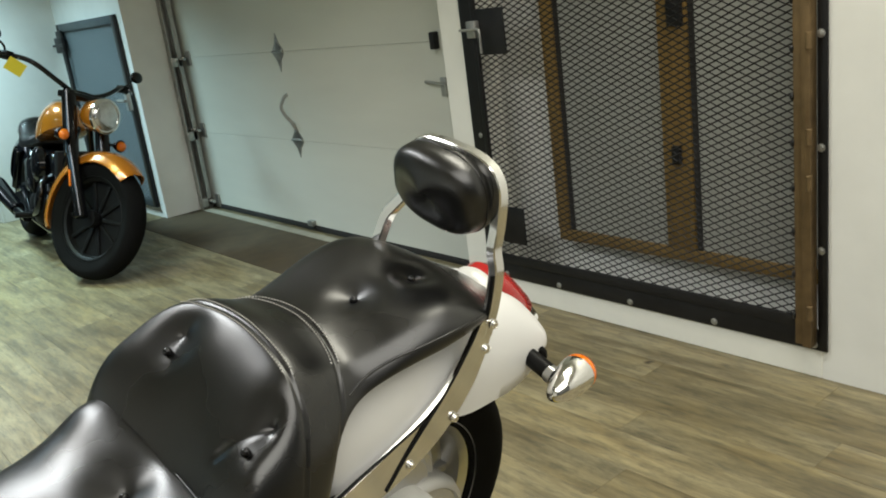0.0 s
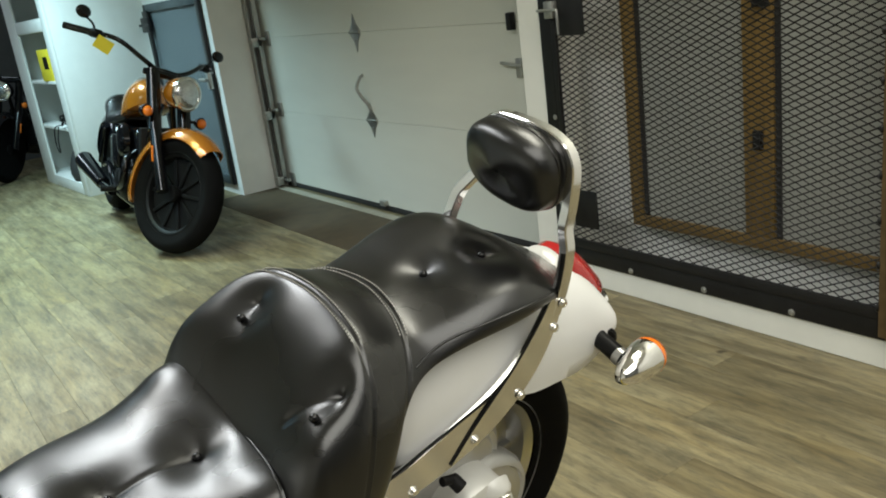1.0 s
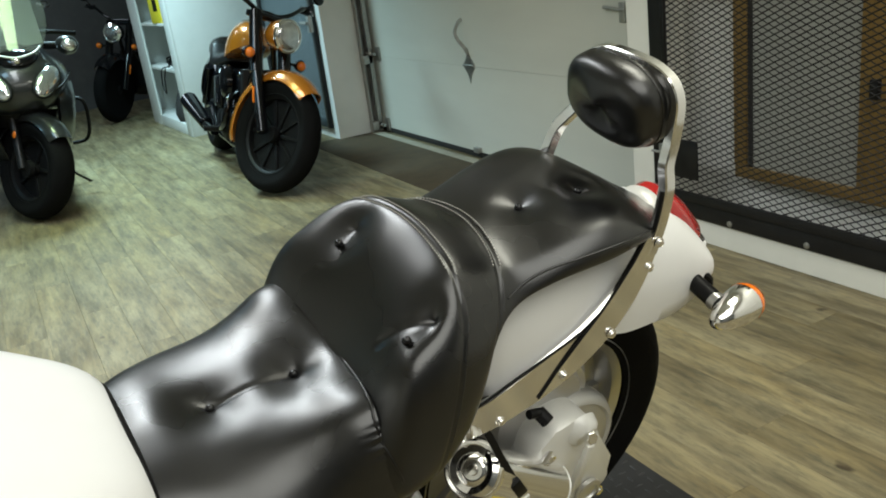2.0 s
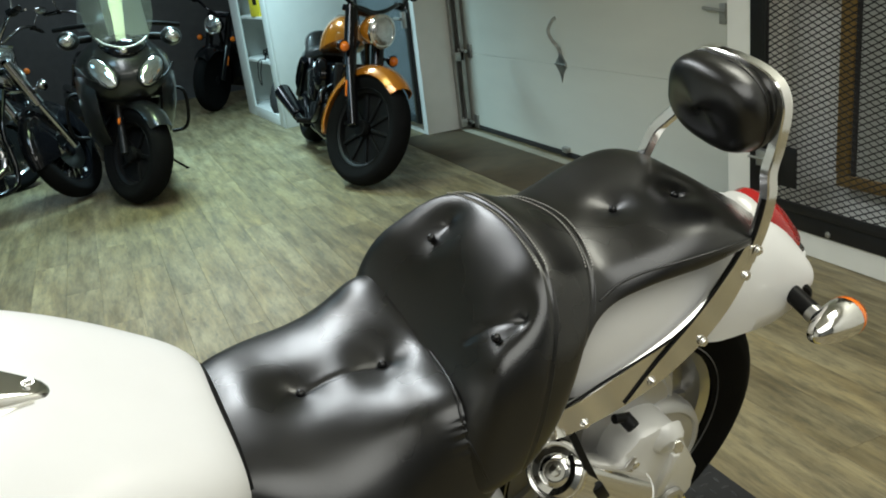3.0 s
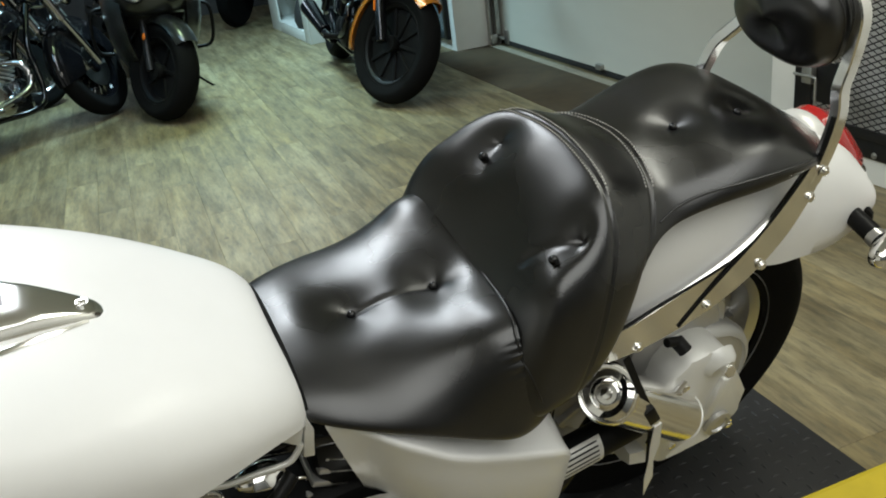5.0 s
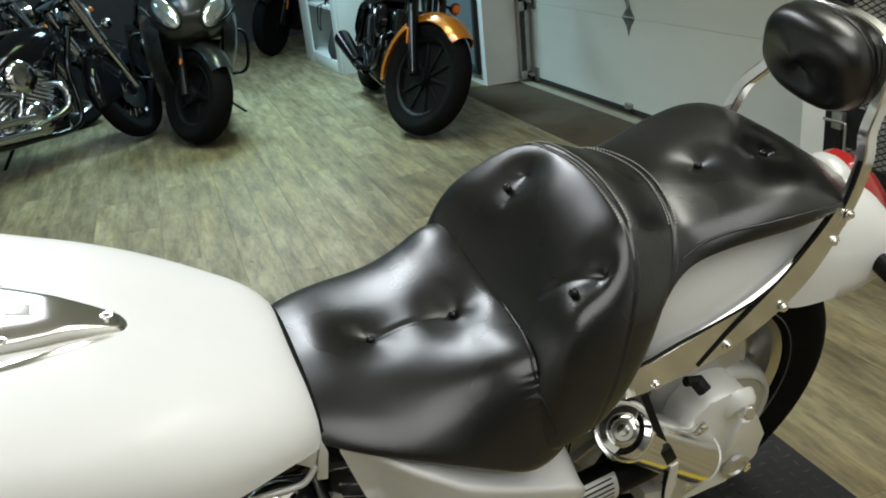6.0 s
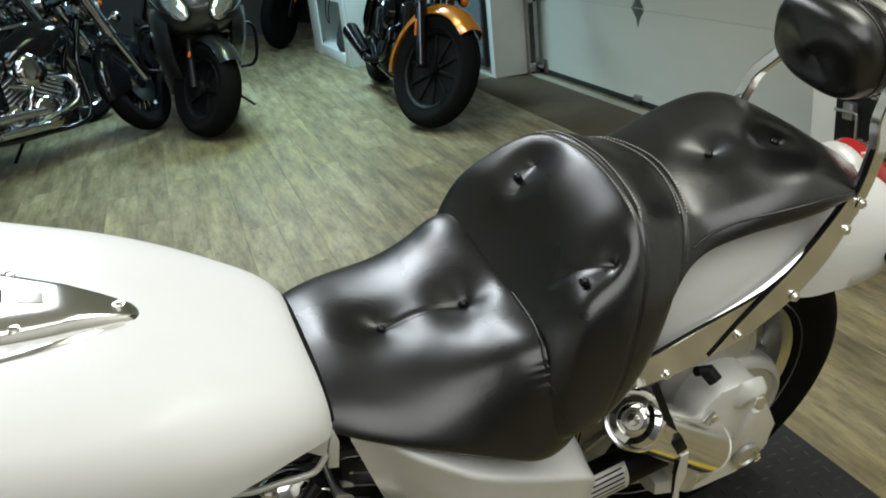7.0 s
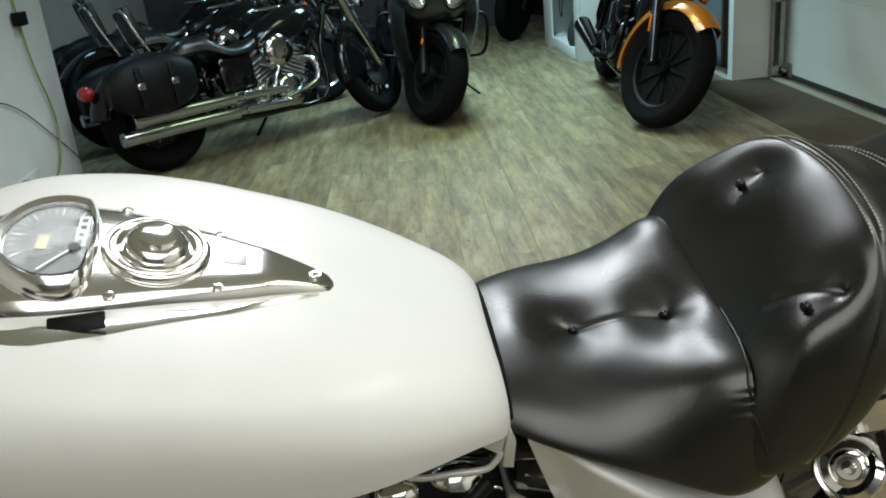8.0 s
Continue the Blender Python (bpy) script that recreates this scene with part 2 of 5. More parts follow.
def tube(pts, r, per=6, closed=False):
    return sweep(smooth_path(pts, per, closed), r, closed=closed)


def rod(a, b, r, n=12, r2=None):
    a, b = Vector(a), Vector(b)
    m = Matrix.Translation(a) @ (b - a).to_track_quat("Z", "Y").to_matrix().to_4x4()
    h = (b - a).length
    r2 = r if r2 is None else r2
    e = min(r, r2) * 0.15
    return lathe([(r - e, 0), (r, e), (r2, h - e), (r2 - e, h)], n, m)


def bolt(p, axis, r=0.008, h=0.006):
    m = Matrix.Translation(p) @ Vector(axis).to_track_quat("Z", "Y").to_matrix().to_4x4()
    return lathe([(r * 1.35, 0), (r * 1.35, h * 0.3), (r, h * 0.35), (r * 0.95, h * 0.85), (r * 0.5, h)], 10, m)


def ellipsoid(c, rx, ry, rz, u=20, v=12):
    bm = bmesh.new()
    bmesh.ops.create_uvsphere(bm, u_segments=u, v_segments=v, radius=1)
    return moved(bm, Matrix.Translation(c) @ Matrix.Diagonal((rx, ry, rz, 1)))


def plate(pts, axis, d0, d1, bevel=0.0):
    """A flat outline, pushed from d0 to d1 along an axis (0 x, 1 y, 2 z)."""
    def at(p, d):
        q = list(p)
        q.insert(axis, d)
        return q
    bm = loft([[at(p, d0) for p in pts], [at(p, d1) for p in pts]])
    if bevel:
        bmesh.ops.bevel(bm, geom=list(bm.edges), offset=bevel, segments=2, affect="EDGES", profile=0.5)
    return bm


def table(rows, s):
    """Smooth interpolation in a table whose first column is the station."""
    i = 0
    while i < len(rows) - 2 and rows[i + 1][0] < s:
        i += 1
    a, b = rows[max(i - 1, 0)], rows[i]
    c, d = rows[i + 1], rows[min(i + 2, len(rows) - 1)]
    t = min(1, max(0, (s - b[0]) / (c[0] - b[0])))
    out = []
    for k in range(1, len(b)):
        m0 = (c[k] - a[k]) / max(1e-6, c[0] - a[0]) * (c[0] - b[0])
        m1 = (d[k] - b[k]) / max(1e-6, d[0] - b[0]) * (c[0] - b[0])
        out.append((2 * t**3 - 3 * t * t + 1) * b[k] + (t**3 - 2 * t * t + t) * m0 + (3 * t * t - 2 * t**3) * c[k] + (t**3 - t * t) * m1)
    return out


def arch(s, top, hw, bot, n=2.4, k=28, tuck=0.0):
    """A closed arched section at station s: crown above, flat below."""
    ring = []
    for i in range(k + 1):
        a = math.pi * i / k
        c, q = math.cos(a), math.sin(a)
        ring.append((s, -hw * math.copysign(abs(c) ** (2 / n), c), bot + (top - bot) * max(0, q) ** (2 / n)))
    ring.append((s, hw * (1 - tuck), bot - 0.25 * tuck * hw - 0.004))
    ring.append((s, -hw * (1 - tuck), bot - 0.25 * tuck * hw - 0.004))
    return ring


def wheel(parent, c, radius, width, rim_r, mats, style="cast", spokes=10, disc=0.0, turn=Matrix.Identity(4)):
    """A wheel that stands in the x-z plane with its axle along y."""
    m = turn @ Matrix.Translation(c) @ pose(0, 0, 0, 90)
    tyre_m, rim_m = mats
    hub = lathe([(0.02, -width * .5), (0.045, -width * .48), (0.05, -width * .3), (0.035, -width * .2), (0.035, width * .2),
                 (0.05, width * .3), (0.045, width * .48), (0.02, width * .5)], 24, m)
    w = part("wheel", hub, rim_m, parent)
    h = width / 2
    prof = []
    for i in range(25):
        a = -0.62 * math.pi + 1.24 * math.pi * i / 24
        t = (radius - rim_r) / 2
        prof.append((rim_r + t + t * math.cos(a) * 1.0, h * math.sin(a) * (1 if abs(a) < 1.6 else 0.97)))
    tyre = lathe(prof + [(rim_r - 0.006, h * 0.72), (rim_r - 0.006, -h * 0.72)], 56, m)
    part("tyre", tyre, tyre_m, w, "black rubber tyre")
    rim = lathe([(rim_r + 0.004, -h * .8), (rim_r + 0.010, -h * .72), (rim_r - .004, -h * .66), (rim_r - .02, -h * .5), (rim_r - .028, 0),
                 (rim_r - .02, h * .5), (rim_r - .004, h * .66), (rim_r + .010, h * .72), (rim_r + .004, h * .8), (rim_r - .002, 0)], 56, m)
    part("rim", rim, rim_m, w)
    if style == "cast":
        for i in range(spokes):
            a = 2 * math.pi * i / spokes
            b = box(0.04, rim_r - 0.015, -0.011, 0.011, -0.013, 0.013, 0.004)
            part("spoke", moved(b, m @ pose(0, 0, 0, 0, 0, math.degrees(a))), rim_m, w)
    else:
        bm = None
        for i in range(spokes):
            a = 2 * math.pi * i / spokes
            sgn = 1 if i % 2 else -1
            p = rod((0.04 * math.cos(a), 0.04 * math.sin(a), sgn * h * .6),
                    ((rim_r - .02) * math.cos(a + sgn * .25), (rim_r - .02) * math.sin(a + sgn * .25), 0), 0.0025, 5)
            bm = p if bm is None else join(bm, p)
        part("spokes", moved(bm, m), CHROME, w, "thin chrome wire spokes")
    if disc:
        d = lathe([(disc * .45, 0), (disc, 0), (disc, .005), (disc * .45, .005)], 40, m @ Matrix.Translation((0, 0, h * .75)))
        part("brake_disc", d, CHROME, w)
    return w


def fender(c, radius, width, a0, a1, k=26, flat=0.5, thick=0.004):
    """A shell round a wheel: angles in degrees from forward (+x), counted over the top."""
    rings = []
    for i in range(k + 1):
        a = radians(a0 + (a1 - a0) * i / k)
        end = min(1, min(i, k - i) / 2.5 + 0.45)
        ring = []
        for sgn, dr in ((1, 0), (-1, -thick)):
            for j in range(13):
                b = -1 + 2 * j / 12
                b *= sgn
                y = (width / 2 + (dr if dr else 0)) * b
                r = radius + dr - width * flat * (1 - math.sqrt(max(0, 1 - (abs(b) ** 2.6) * 0.92))) * 1.0
                ring.append((c[0] + r * math.cos(a), c[1] + y * (0.75 + 0.25 * end), c[2] + r * math.sin(a)))
        rings.append(ring)
    return loft(rings)

# ---- the room ----
def structure(name, bm, mat, label, smooth=False):
    return tagged(part(name, bm, mat, None, label, smooth), kind="structure")


XW = 2.12    # the wall with the mesh gate
XD = 2.31    # the garage door
XF = 1.95    # the wall past the garage door
YP = 5.86    # the reveal past the garage door
floor = structure("floor", box(-4.2, 2.6, -3.0, 12.2, -0.12, -0.006), SEALR, "grey-brown wood-look vinyl plank floor")
ceiling = structure("ceiling", box(-4.2, 2.9, -3.0, 12.2, CEIL, CEIL + 0.1), CEILM, "plain white painted ceiling")

GY0, GY1, GZ0, GZ1 = 1.034, 2.572, 0.098, 2.06
POST = 2.713  # the post's edge beside the garage door
wall_east = structure("wall_east", box(XW, XW + 0.22, -3.0, GY0 + 0.02, 0, CEIL), WALL, "white painted wall beside the mesh gate")
structure("wall_gate_head", box(XW, XW + 0.22, GY0 + 0.02, POST, GZ1 - 0.02, CEIL), WALL, "white painted wall above the mesh gate")
structure("wall_gate_sill", box(XW - 0.004, XW + 0.22, GY0 + 0.02, GY1 + 0.01, 0, GZ0 + 0.012, 0.004), TRIM, "white painted sill board under the gate")
structure("door_post", box(XW - 0.006, XW + 0.22, GY1 - 0.02, POST, 0, CEIL, 0.006), TRIM, "white painted post between gate and garage door")
structure("wall_recess", box(XW + 0.165, XW + 0.2, GY0, GY1, 0, GZ1 + 0.1), BEHIND, "white boarded panel behind the mesh gate")
structure("wall_door_head", box(XD + 0.02, XD + 0.25, POST, YP, 2.22, CEIL), WALL, "white wall above the garage door")
structure("wall_far", box(XF, XF + 0.6, YP, 12.2, 0, CEIL), WALL, "white wall and pier beyond the garage door")
structure("wall_back", box(-4.2, 2.6, 10.6, 10.8, 0, CEIL), DARKW, "end wall of the showroom, its dimness put into the colour")
# Unseen closing wall, coloured dark so the leather reflects little.
structure("wall_front", box(-4.2, 2.6, -3.0, -2.8, 0, CEIL), DARKW, "unseen wall behind the viewer, kept dark for the reflections")
structure("wall_west", box(-2.6, -2.35, -2.8, 5.05, 0, CEIL, 0.006), WALL, "cream painted wall with an outlet")
structure("wall_west_far", box(-3.6, -3.35, 5.0, 11.8, 0, CEIL), WALL, "pale wall behind the parked cruisers")

structure("floor_apron", box(1.72, 2.20, 2.88, 5.92, -.004, .003, .001, 1), APRON, "bare brown concrete strip before the garage door")
structure("floor_sill", box(2.2005, 2.262, 2.88, 5.92, -.004, .007, .003, 1), SILLM, "pale concrete sill along the garage door")

# garage door: four sections, hinges, handle, track
gdoor = tagged(new("garage_door"), "white sectional garage door seen from inside", "garage door", kind="structure")
for i in range(4):
    z0 = 0.035 + 0.535 * i
    b = box(XD, XD + 0.045, 2.875, YP - 0.01, z0 + 0.0006, z0 + 0.5344, 0.0018, 1)
    part("door_section", b, DOORW, gdoor, smooth=True, angle=30)
part("bottom_seal", box(XD - 0.004, XD + 0.05, 2.875, YP - 0.01, 0.0, 0.034, 0.006), SEALR, gdoor, "black rubber bottom seal")


def leaf_hinge(y, z, up, dn, lean=0.0):
    w = 0.062
    pts = [(y, z + up), (y + w * .35, z + up * .45), (y + w, z + up * .12), (y + w, z - dn * .12), (y + w * .35, z - dn * .45), (y, z - dn),
           (y - w * .35, z - dn * .45), (y - w, z - dn * .12), (y - w, z + up * .12), (y - w * .35, z + up * .45)]
    h = part("hinge", plate(pts, 0, XD - 0.004, XD, 0.0015), ZINC, gdoor, "galvanised pointed strap hinge")
    part("hinge_pin", rod((XD - 0.008, y - w, z), (XD - 0.008, y + w, z), 0.007, 10), ZINC, h)
    for k in (-.45, .45):
        part("screw", bolt((XD - 0.004, y, z + (up if k > 0 else dn) * k), (-1, 0, 0), 0.005, 0.004), ZINC, h)


leaf_hinge(4.46, 1.105, 0.11, 0.12)
leaf_hinge(4.41, 0.575, 0.11, 0.11)
leaf_hinge(4.46, 1.64, 0.11, 0.11)
part("door_handle", sweep(smooth_path([(XD, 4.445, 0.85), (XD - .03, 4.44, 0.835), (XD - .05, 4.455, 0.78), (XD - .045, 4.43, 0.73), (XD - .03, 4.40, 0.69),
                                       (XD - .006, 4.40, 0.64)], 6), [(-.010, -.003), (.010, -.003), (.010, .003), (-.010, .003)], (0, 1, 0)), ZINC, gdoor, "bent steel pull handle")
part("roller_bracket", box(XD - 0.035, XD, 2.96, 2.995, 1.07, 1.15, 0.006), STEELK, gdoor, "dark roller bracket at the door edge")
part("side_latch", join(box(XD - 0.012, XD, 2.94, 2.98, 0.85, 0.94, 0.003), rod((XD - 0.018, 2.93, 0.905), (XD - 0.018, 3.08, 0.92), 0.008)), ZINC, gdoor, "sliding side bolt")
part("floor_bracket", box(XD - 0.03, XD, 4.37, 4.43, 0.035, 0.07, 0.004), ZINC, gdoor)
for z in (0.06, 0.59, 1.10, 1.64):
    part("end_hinge", join(box(XD - 0.012, XD - 0.001, 5.70, 5.765, z - .05, z + .05, 0.003), rod((XD - .04, 5.72, z), (XD - .04, 5.86, z), 0.012),
                           lathe([(.008, 0), (.022, 0), (.022, .018), (.008, .018)], 16, Matrix.Translation((XD - .04, 5.80, z)) @ pose(0, 0, 0, -90))), ZINC, gdoor, "roller hinge at the door edge")
track = tagged(new("door_track"), "galvanised vertical roller track beside the garage door", "door track", kind="structure")
part("rail", loft([[(XD - .060, 5.795, z), (XD - .056, 5.79, z), (XD - .025, 5.79, z), (XD - .025, 5.835, z), (XD - .060, 5.835, z), (XD - .063, 5.83, z),
                    (XD - .063, 5.822, z), (XD - .030, 5.822, z), (XD - .030, 5.80, z), (XD - .056, 5.80, z)] for z in (0.03, 2.3)]), ZINC, track)
part("wall_angle", join(box(XD - .1, XD - .096, 5.80, 5.86, 0.0, 2.3), box(XD - .1, XD - .03, 5.851, 5.857, 0.0, 2.3)), ZINC, track)
for z in (0.05, 0.55, 1.08):
    part("track_bracket", join(box(XD - .105, XD - .03, 5.79, 5.858, z - .03, z + .035, 0.003), bolt((XD - .105, 5.82, z), (-1, 0, 0))), ZINC, track)

# the mesh gate over a wood-framed window
GS = 0.948
gate = thing("mesh_gate", pose(XW, GY0, GZ0) @ Matrix.Diagonal((GS, GS, GS, 1)), "black steel security gate with expanded metal mesh", "security gate")
GW, GH = (GY1 - GY0) / GS, (GZ1 - GZ0) / GS


def angle_bar(y0, y1, z0, z1, flip, name="frame_bar", mat=STEELK):
    part(name, box(-0.012, -0.004, y0, y1, z0, z1, 0.0015), mat, gate)


angle_bar(0, 0.032, 0, GH, 1)
angle_bar(GW - 0.085, GW, 0, GH, 1)
angle_bar(0.032, GW - 0.085, 0, 0.075, 1)
angle_bar(0.032, GW - 0.085, GH - 0.075, GH, 1)
part("hinge_stile", join(box(-0.05, -0.006, 0.036, 0.066, 0.02, GH - .02, 0.003), box(-0.035, -0.006, 0.070, 0.098, 0.02, GH - .02, 0.003)), RUST, gate, "rusty raw steel hinge stile")
for z in np.arange(0.12, GH, 0.145):
    part("weld", ellipsoid((-0.03, 0.101, z), 0.012, 0.008, 0.014, 8, 6), STEELK, gate)
    if int(z * 10) % 2:
        part("hinge_barrel", rod((-0.052, 0.038, z), (-0.052, 0.038, z + 0.05), 0.010, 10), RUST, gate)
part("mesh_frame", join(box(-0.022, -0.006, 0.1, GW - 0.085, 0.075, 0.115, 0.002), box(-0.022, -0.006, 0.1, GW - 0.085, GH - .115, GH - .075, 0.002),
                        box(-0.022, -0.006, GW - 0.105, GW - 0.08, 0.075, GH - .075, 0.002)), STEELK, gate)
for z in (0.02, 0.35, 0.685, 1.03, 1.38, 1.73):
    part("bolt", bolt((-0.012, 0.020 if z > .1 else 0.045, z), (-1, 0, 0), 0.010, 0.008), ZINC, gate, "round galvanised bolt head")
for y in (0.42, 0.80, 1.18, 1.5):
    part("bolt", bolt((-0.012, y, 0.018), (-1, 0, 0), 0.010, 0.008), ZINC, gate)
for z in (0.66, 1.3):
    part("bolt", bolt((-0.012, GW - .05, z), (-1, 0, 0), 0.009, 0.006), ZINC, gate)


def expanded_mesh(y0, y1, z0, z1, x, pw, ph, w, t):
    """Zigzag strands that touch to form long diamonds."""
    rows = int((z1 - z0) / (ph / 2)) + 1
    cols = int((y1 - y0) / (pw / 2)) + 1
    verts, faces = [], []
    for r in range(rows):
        zc = z0 + r * ph / 2
        base = len(verts)
        for c in range(cols + 1):
            up = ((c + r) % 2) * 2 - 1
            z = zc + up * ph / 4 * 0.92
            y = y0 + (y1 - y0) * c / cols
            xs = x + (0.003 if up > 0 else -0.003)
            verts += [(xs, y, z - w), (xs - t, y, z), (xs, y, z + w), (xs + t, y, z)]
        for c in range(cols):
            a = base + c * 4
            for k in range(4):
                faces.append((a + k, a + (k + 1) % 4, a + 4 + (k + 1) % 4, a + 4 + k))
    me = bpy.data.meshes.new("expanded_metal")
    me.from_pydata(verts, [], faces)
    bm = bmesh.new()
    bm.from_mesh(me)
    return bm


tagged(part("expanded_metal", expanded_mesh(0.1, GW - 0.09, 0.09, GH - 0.09, -0.014, 0.056, 0.0250, 0.0028, 0.0018), MESHK, gate, "black diamond mesh", smooth=False), kind="stuff")
for z0, z1 in ((0.175, 0.345), (1.01, 1.20)):
    lp = part("latch_plate", box(-0.02, -0.013, GW - 0.275, GW - 0.09, z0, z1, 0.002), STEELK, gate, "dark steel latch plate")
    zc = z0 + 0.11
    part("latch_block", box(-0.05, -0.02, GW - 0.13, GW - 0.075, zc - .035, zc + .035, 0.005), ZINC, lp)
    part("latch_rod", tube([(-.055, GW - .04, zc), (-.055, GW - .10, zc), (-.055, GW - .15, zc), (-.056, GW - .163, zc - .012), (-.057, GW - .165, zc - .10)], 0.006), ZINC, lp, "bent bright steel latch rod")

win = tagged(new("window_1"), "wood-framed window with grey panes behind the mesh", "window", kind="structure")
WX = 0.10
win.matrix_world = pose(XW, 0, 0.068) @ Matrix.Translation((0, -0.0078, 0)) @ Matrix.Diagonal((GS, GS, GS, 1))
part("window_frame", box(WX, WX + .045, 2.293, 2.358, 0.265, 2.0, 0.004), WOOD, win)
part("window_frame", box(WX, WX + .045, 1.660, 1.785, 0.265, 2.0, 0.004), WOOD, win, "orange-brown stained wood post")
part("window_frame", box(WX + .004, WX + .049, 1.13, 2.358, 0.215, 0.265, 0.004), WOOD, win)
part("window_frame", box(WX + .004, WX + .049, 1.13, 2.358, 1.96, 2.02, 0.004), WOOD, win)
part("catch", box(WX - .02, WX, 1.70, 1.735, 0.60, 0.67, 0.004), STEELK, win)
part("catch", box(WX - .02, WX, 1.67, 1.73, 1.10, 1.2, 0.004), STEELK, win)
for a, b in ((1.785, 2.293), (1.13, 1.66)):
    part("pane", box(WX + .02, WX + .026, a, b, 0.265, 1.96), PANE, win, "dull grey glass pane")
    part("bead", box(WX + .012, WX + .02, b - .02, b, 0.265, 1.96), SEALR, win)

# the framed mesh panel on the wall past the garage door
panel = thing("wall_gate", pose(XF, 5.95, 0.08), "steel framed mesh panel on the wall, tinted grey-blue for the cold light", "security gate")
PW_, PH_ = 1.3, 1.38
for y0, y1, z0, z1 in ((0, .06, 0, PH_), (PW_ - .06, PW_, 0, PH_), (.06, PW_ - .06, 0, .06), (.06, PW_ - .06, PH_ - .06, PH_)):
    part("frame_bar", box(-0.03, -0.002, y0, y1, z0, z1, 0.003), BLUESTEEL if y1 < 1 and y0 > 0 or z1 - z0 < .1 else STEELK, panel)
part("pane", box(-0.008, -0.003, .06, PW_ - .06, .06, PH_ - .06), PANEB, panel, "backing sheet tinted grey-blue for the cold light")
tagged(part("expanded_metal", expanded_mesh(.05, PW_ - .05, .05, PH_ - .05, -0.014, 0.056, 0.0250, 0.0018, 0.0018), BLUESTEEL, panel, "", smooth=False), kind="stuff")
for z in (0.55, 1.27):
    part("latch_plate", box(-0.045, -0.03, PW_ - .13, PW_ - .0, z - .06, z + .06, 0.003), STEELK, panel)
part("catch_box", join(box(-.06, -.03, PW_ - .16, PW_ + .03, PH_ - .22, PH_ - .10, .006), rod((-.065, PW_ - .2, PH_ - .16), (-.065, PW_ + .05, PH_ - .16), .010)), STEELK, panel)
part("hanging_rod", rod((-.04, PW_ - .13, PH_ - .45), (-.04, PW_ - .13, PH_ - .22), .012), STEELK, panel)
part("handle", join(box(-.06, -.03, .0, .05, .72, .84, .004), rod((-.07, .02, .79), (-.07, .16, .79), .012)), ZINC, panel)

# white shelf unit
shelf = thing("shelf_unit", pose(1.185, 7.3, 0, 0, 0, 3), "white painted open shelf unit with a plain end panel", "shelf")
SD, SL, SH = 0.815, 1.36, 2.3
part("end_panel", box(0, SD, 0, 0.03, 0, SH, 0.002), SHELFW, shelf)
part("end_panel", box(0, SD, SL - .03, SL, 0, SH, 0.002), SHELFW, shelf)
part("back_panel", box(SD - .02, SD, .03, SL - .03, 0, SH), SHELFW, shelf)
part("stile", box(-0.018, 0, 0, 0.16, 0, SH, 0.002), SHELFW, shelf)
part("stile", box(-0.018, 0, SL - .32, SL, 0, SH, 0.002), SHELFW, shelf)
part("plinth", box(-0.018, 0, 0.16, SL - .32, 0, .10, 0.002), SHELFW, shelf)
for z in (0.10, 0.56, 0.955, 1.38, 1.8):
    part("shelf_board", box(0.001, SD - .02, .03, SL - .03, z - .025, z, 0.002), SHELFW, shelf)
part("top_rail", box(-0.018, 0, 0.16, SL - .32, 1.36, 1.46, 0.002), SHELFW, shelf)
ybox = thing("box", pose(1.25, 7.75, 0.955, 0, 0, 8), "yellow cardboard box with black print on a shelf", "box")
part("carton", box(-.09, .09, -.13, .13, 0, .26, .004), YELLOW, ybox)
part("print", box(-.0915, -.09, -.08, .02, .10, .2, 0), BLACKP, ybox, "black printed patch")
bag = thing("bag", pose(1.26, 7.66, 0.10), "slumped black fabric bag on the lowest shelf", "bag")
part("sack", loft([[(math.cos(a) * .12 * k, math.sin(a) * .17 * k + .05 * z, z) for a in np.linspace(0, 2 * math.pi, 17)[:-1]] for z, k in
                   ((0, .9), (.06, 1.05), (.14, .95), (.22, .7), (.29, .4), (.31, .1))]), BACKD, bag)
cabs = thing("cable_coil", pose(1.22, 7.6, 0.56), "tangled dark cables on a shelf", "cable")
pts = [(.06 * math.cos(i * 1.1) + .02 * math.sin(i * .7), .10 * math.sin(i * 1.1) * (1 + .3 * math.cos(i)), .02 + .09 * abs(math.sin(i * .9))) for i in range(26)]
part("cord", tube(pts, 0.006, 5), BLACKP, cabs)
part("cord", tube([(-.05, .05, .03), (-.11, .12, .01), (-.125, .15, -.08), (-.12, .19, -.16), (-.12, .1, -.2), (-.12, .06, -.09), (-.1, .02, .02)], 0.005), BLACKP, cabs)

# outlet and cable on the near left wall
outlet = thing("wall_outlet", pose(-2.348, 4.22, 0.17), "cream wall outlet with a black plug", "outlet")
part("cover_plate", box(0, .006, -.035, .24, -.06, .06, .002), TRIM, outlet)
part("plug", box(.006, .05, -.06, .03, -.045, .05, .006), BLACKP, outlet)
gcab = thing("power_cable", pose(-2.34, 0, 0), "yellow-green power cable hanging down the wall", "cable")
part("cord", tube([(.005, 4.66, 1.25), (.005, 4.67, .98), (.01, 4.70, .73), (.01, 4.79, .50), (.01, 4.79, .31), (.012, 4.66, .15), (.02, 4.42, .12), (.03, 4.27, .17)], 0.0055), CABLEG, gcab)
part("hook", box(0, .05, 4.60, 4.69, .95, 1.02, .006), BLACKP, gcab)
wcab = thing("thin_cable", pose(-2.34, 0, 0), "thin black cable across the wall", "cable")
part("cord", tube([(.003, 3.6, .75), (.003, 4.3, .60), (.003, 4.75, .33), (.003, 5.04, .12)], 0.003), BLACKP, wcab)

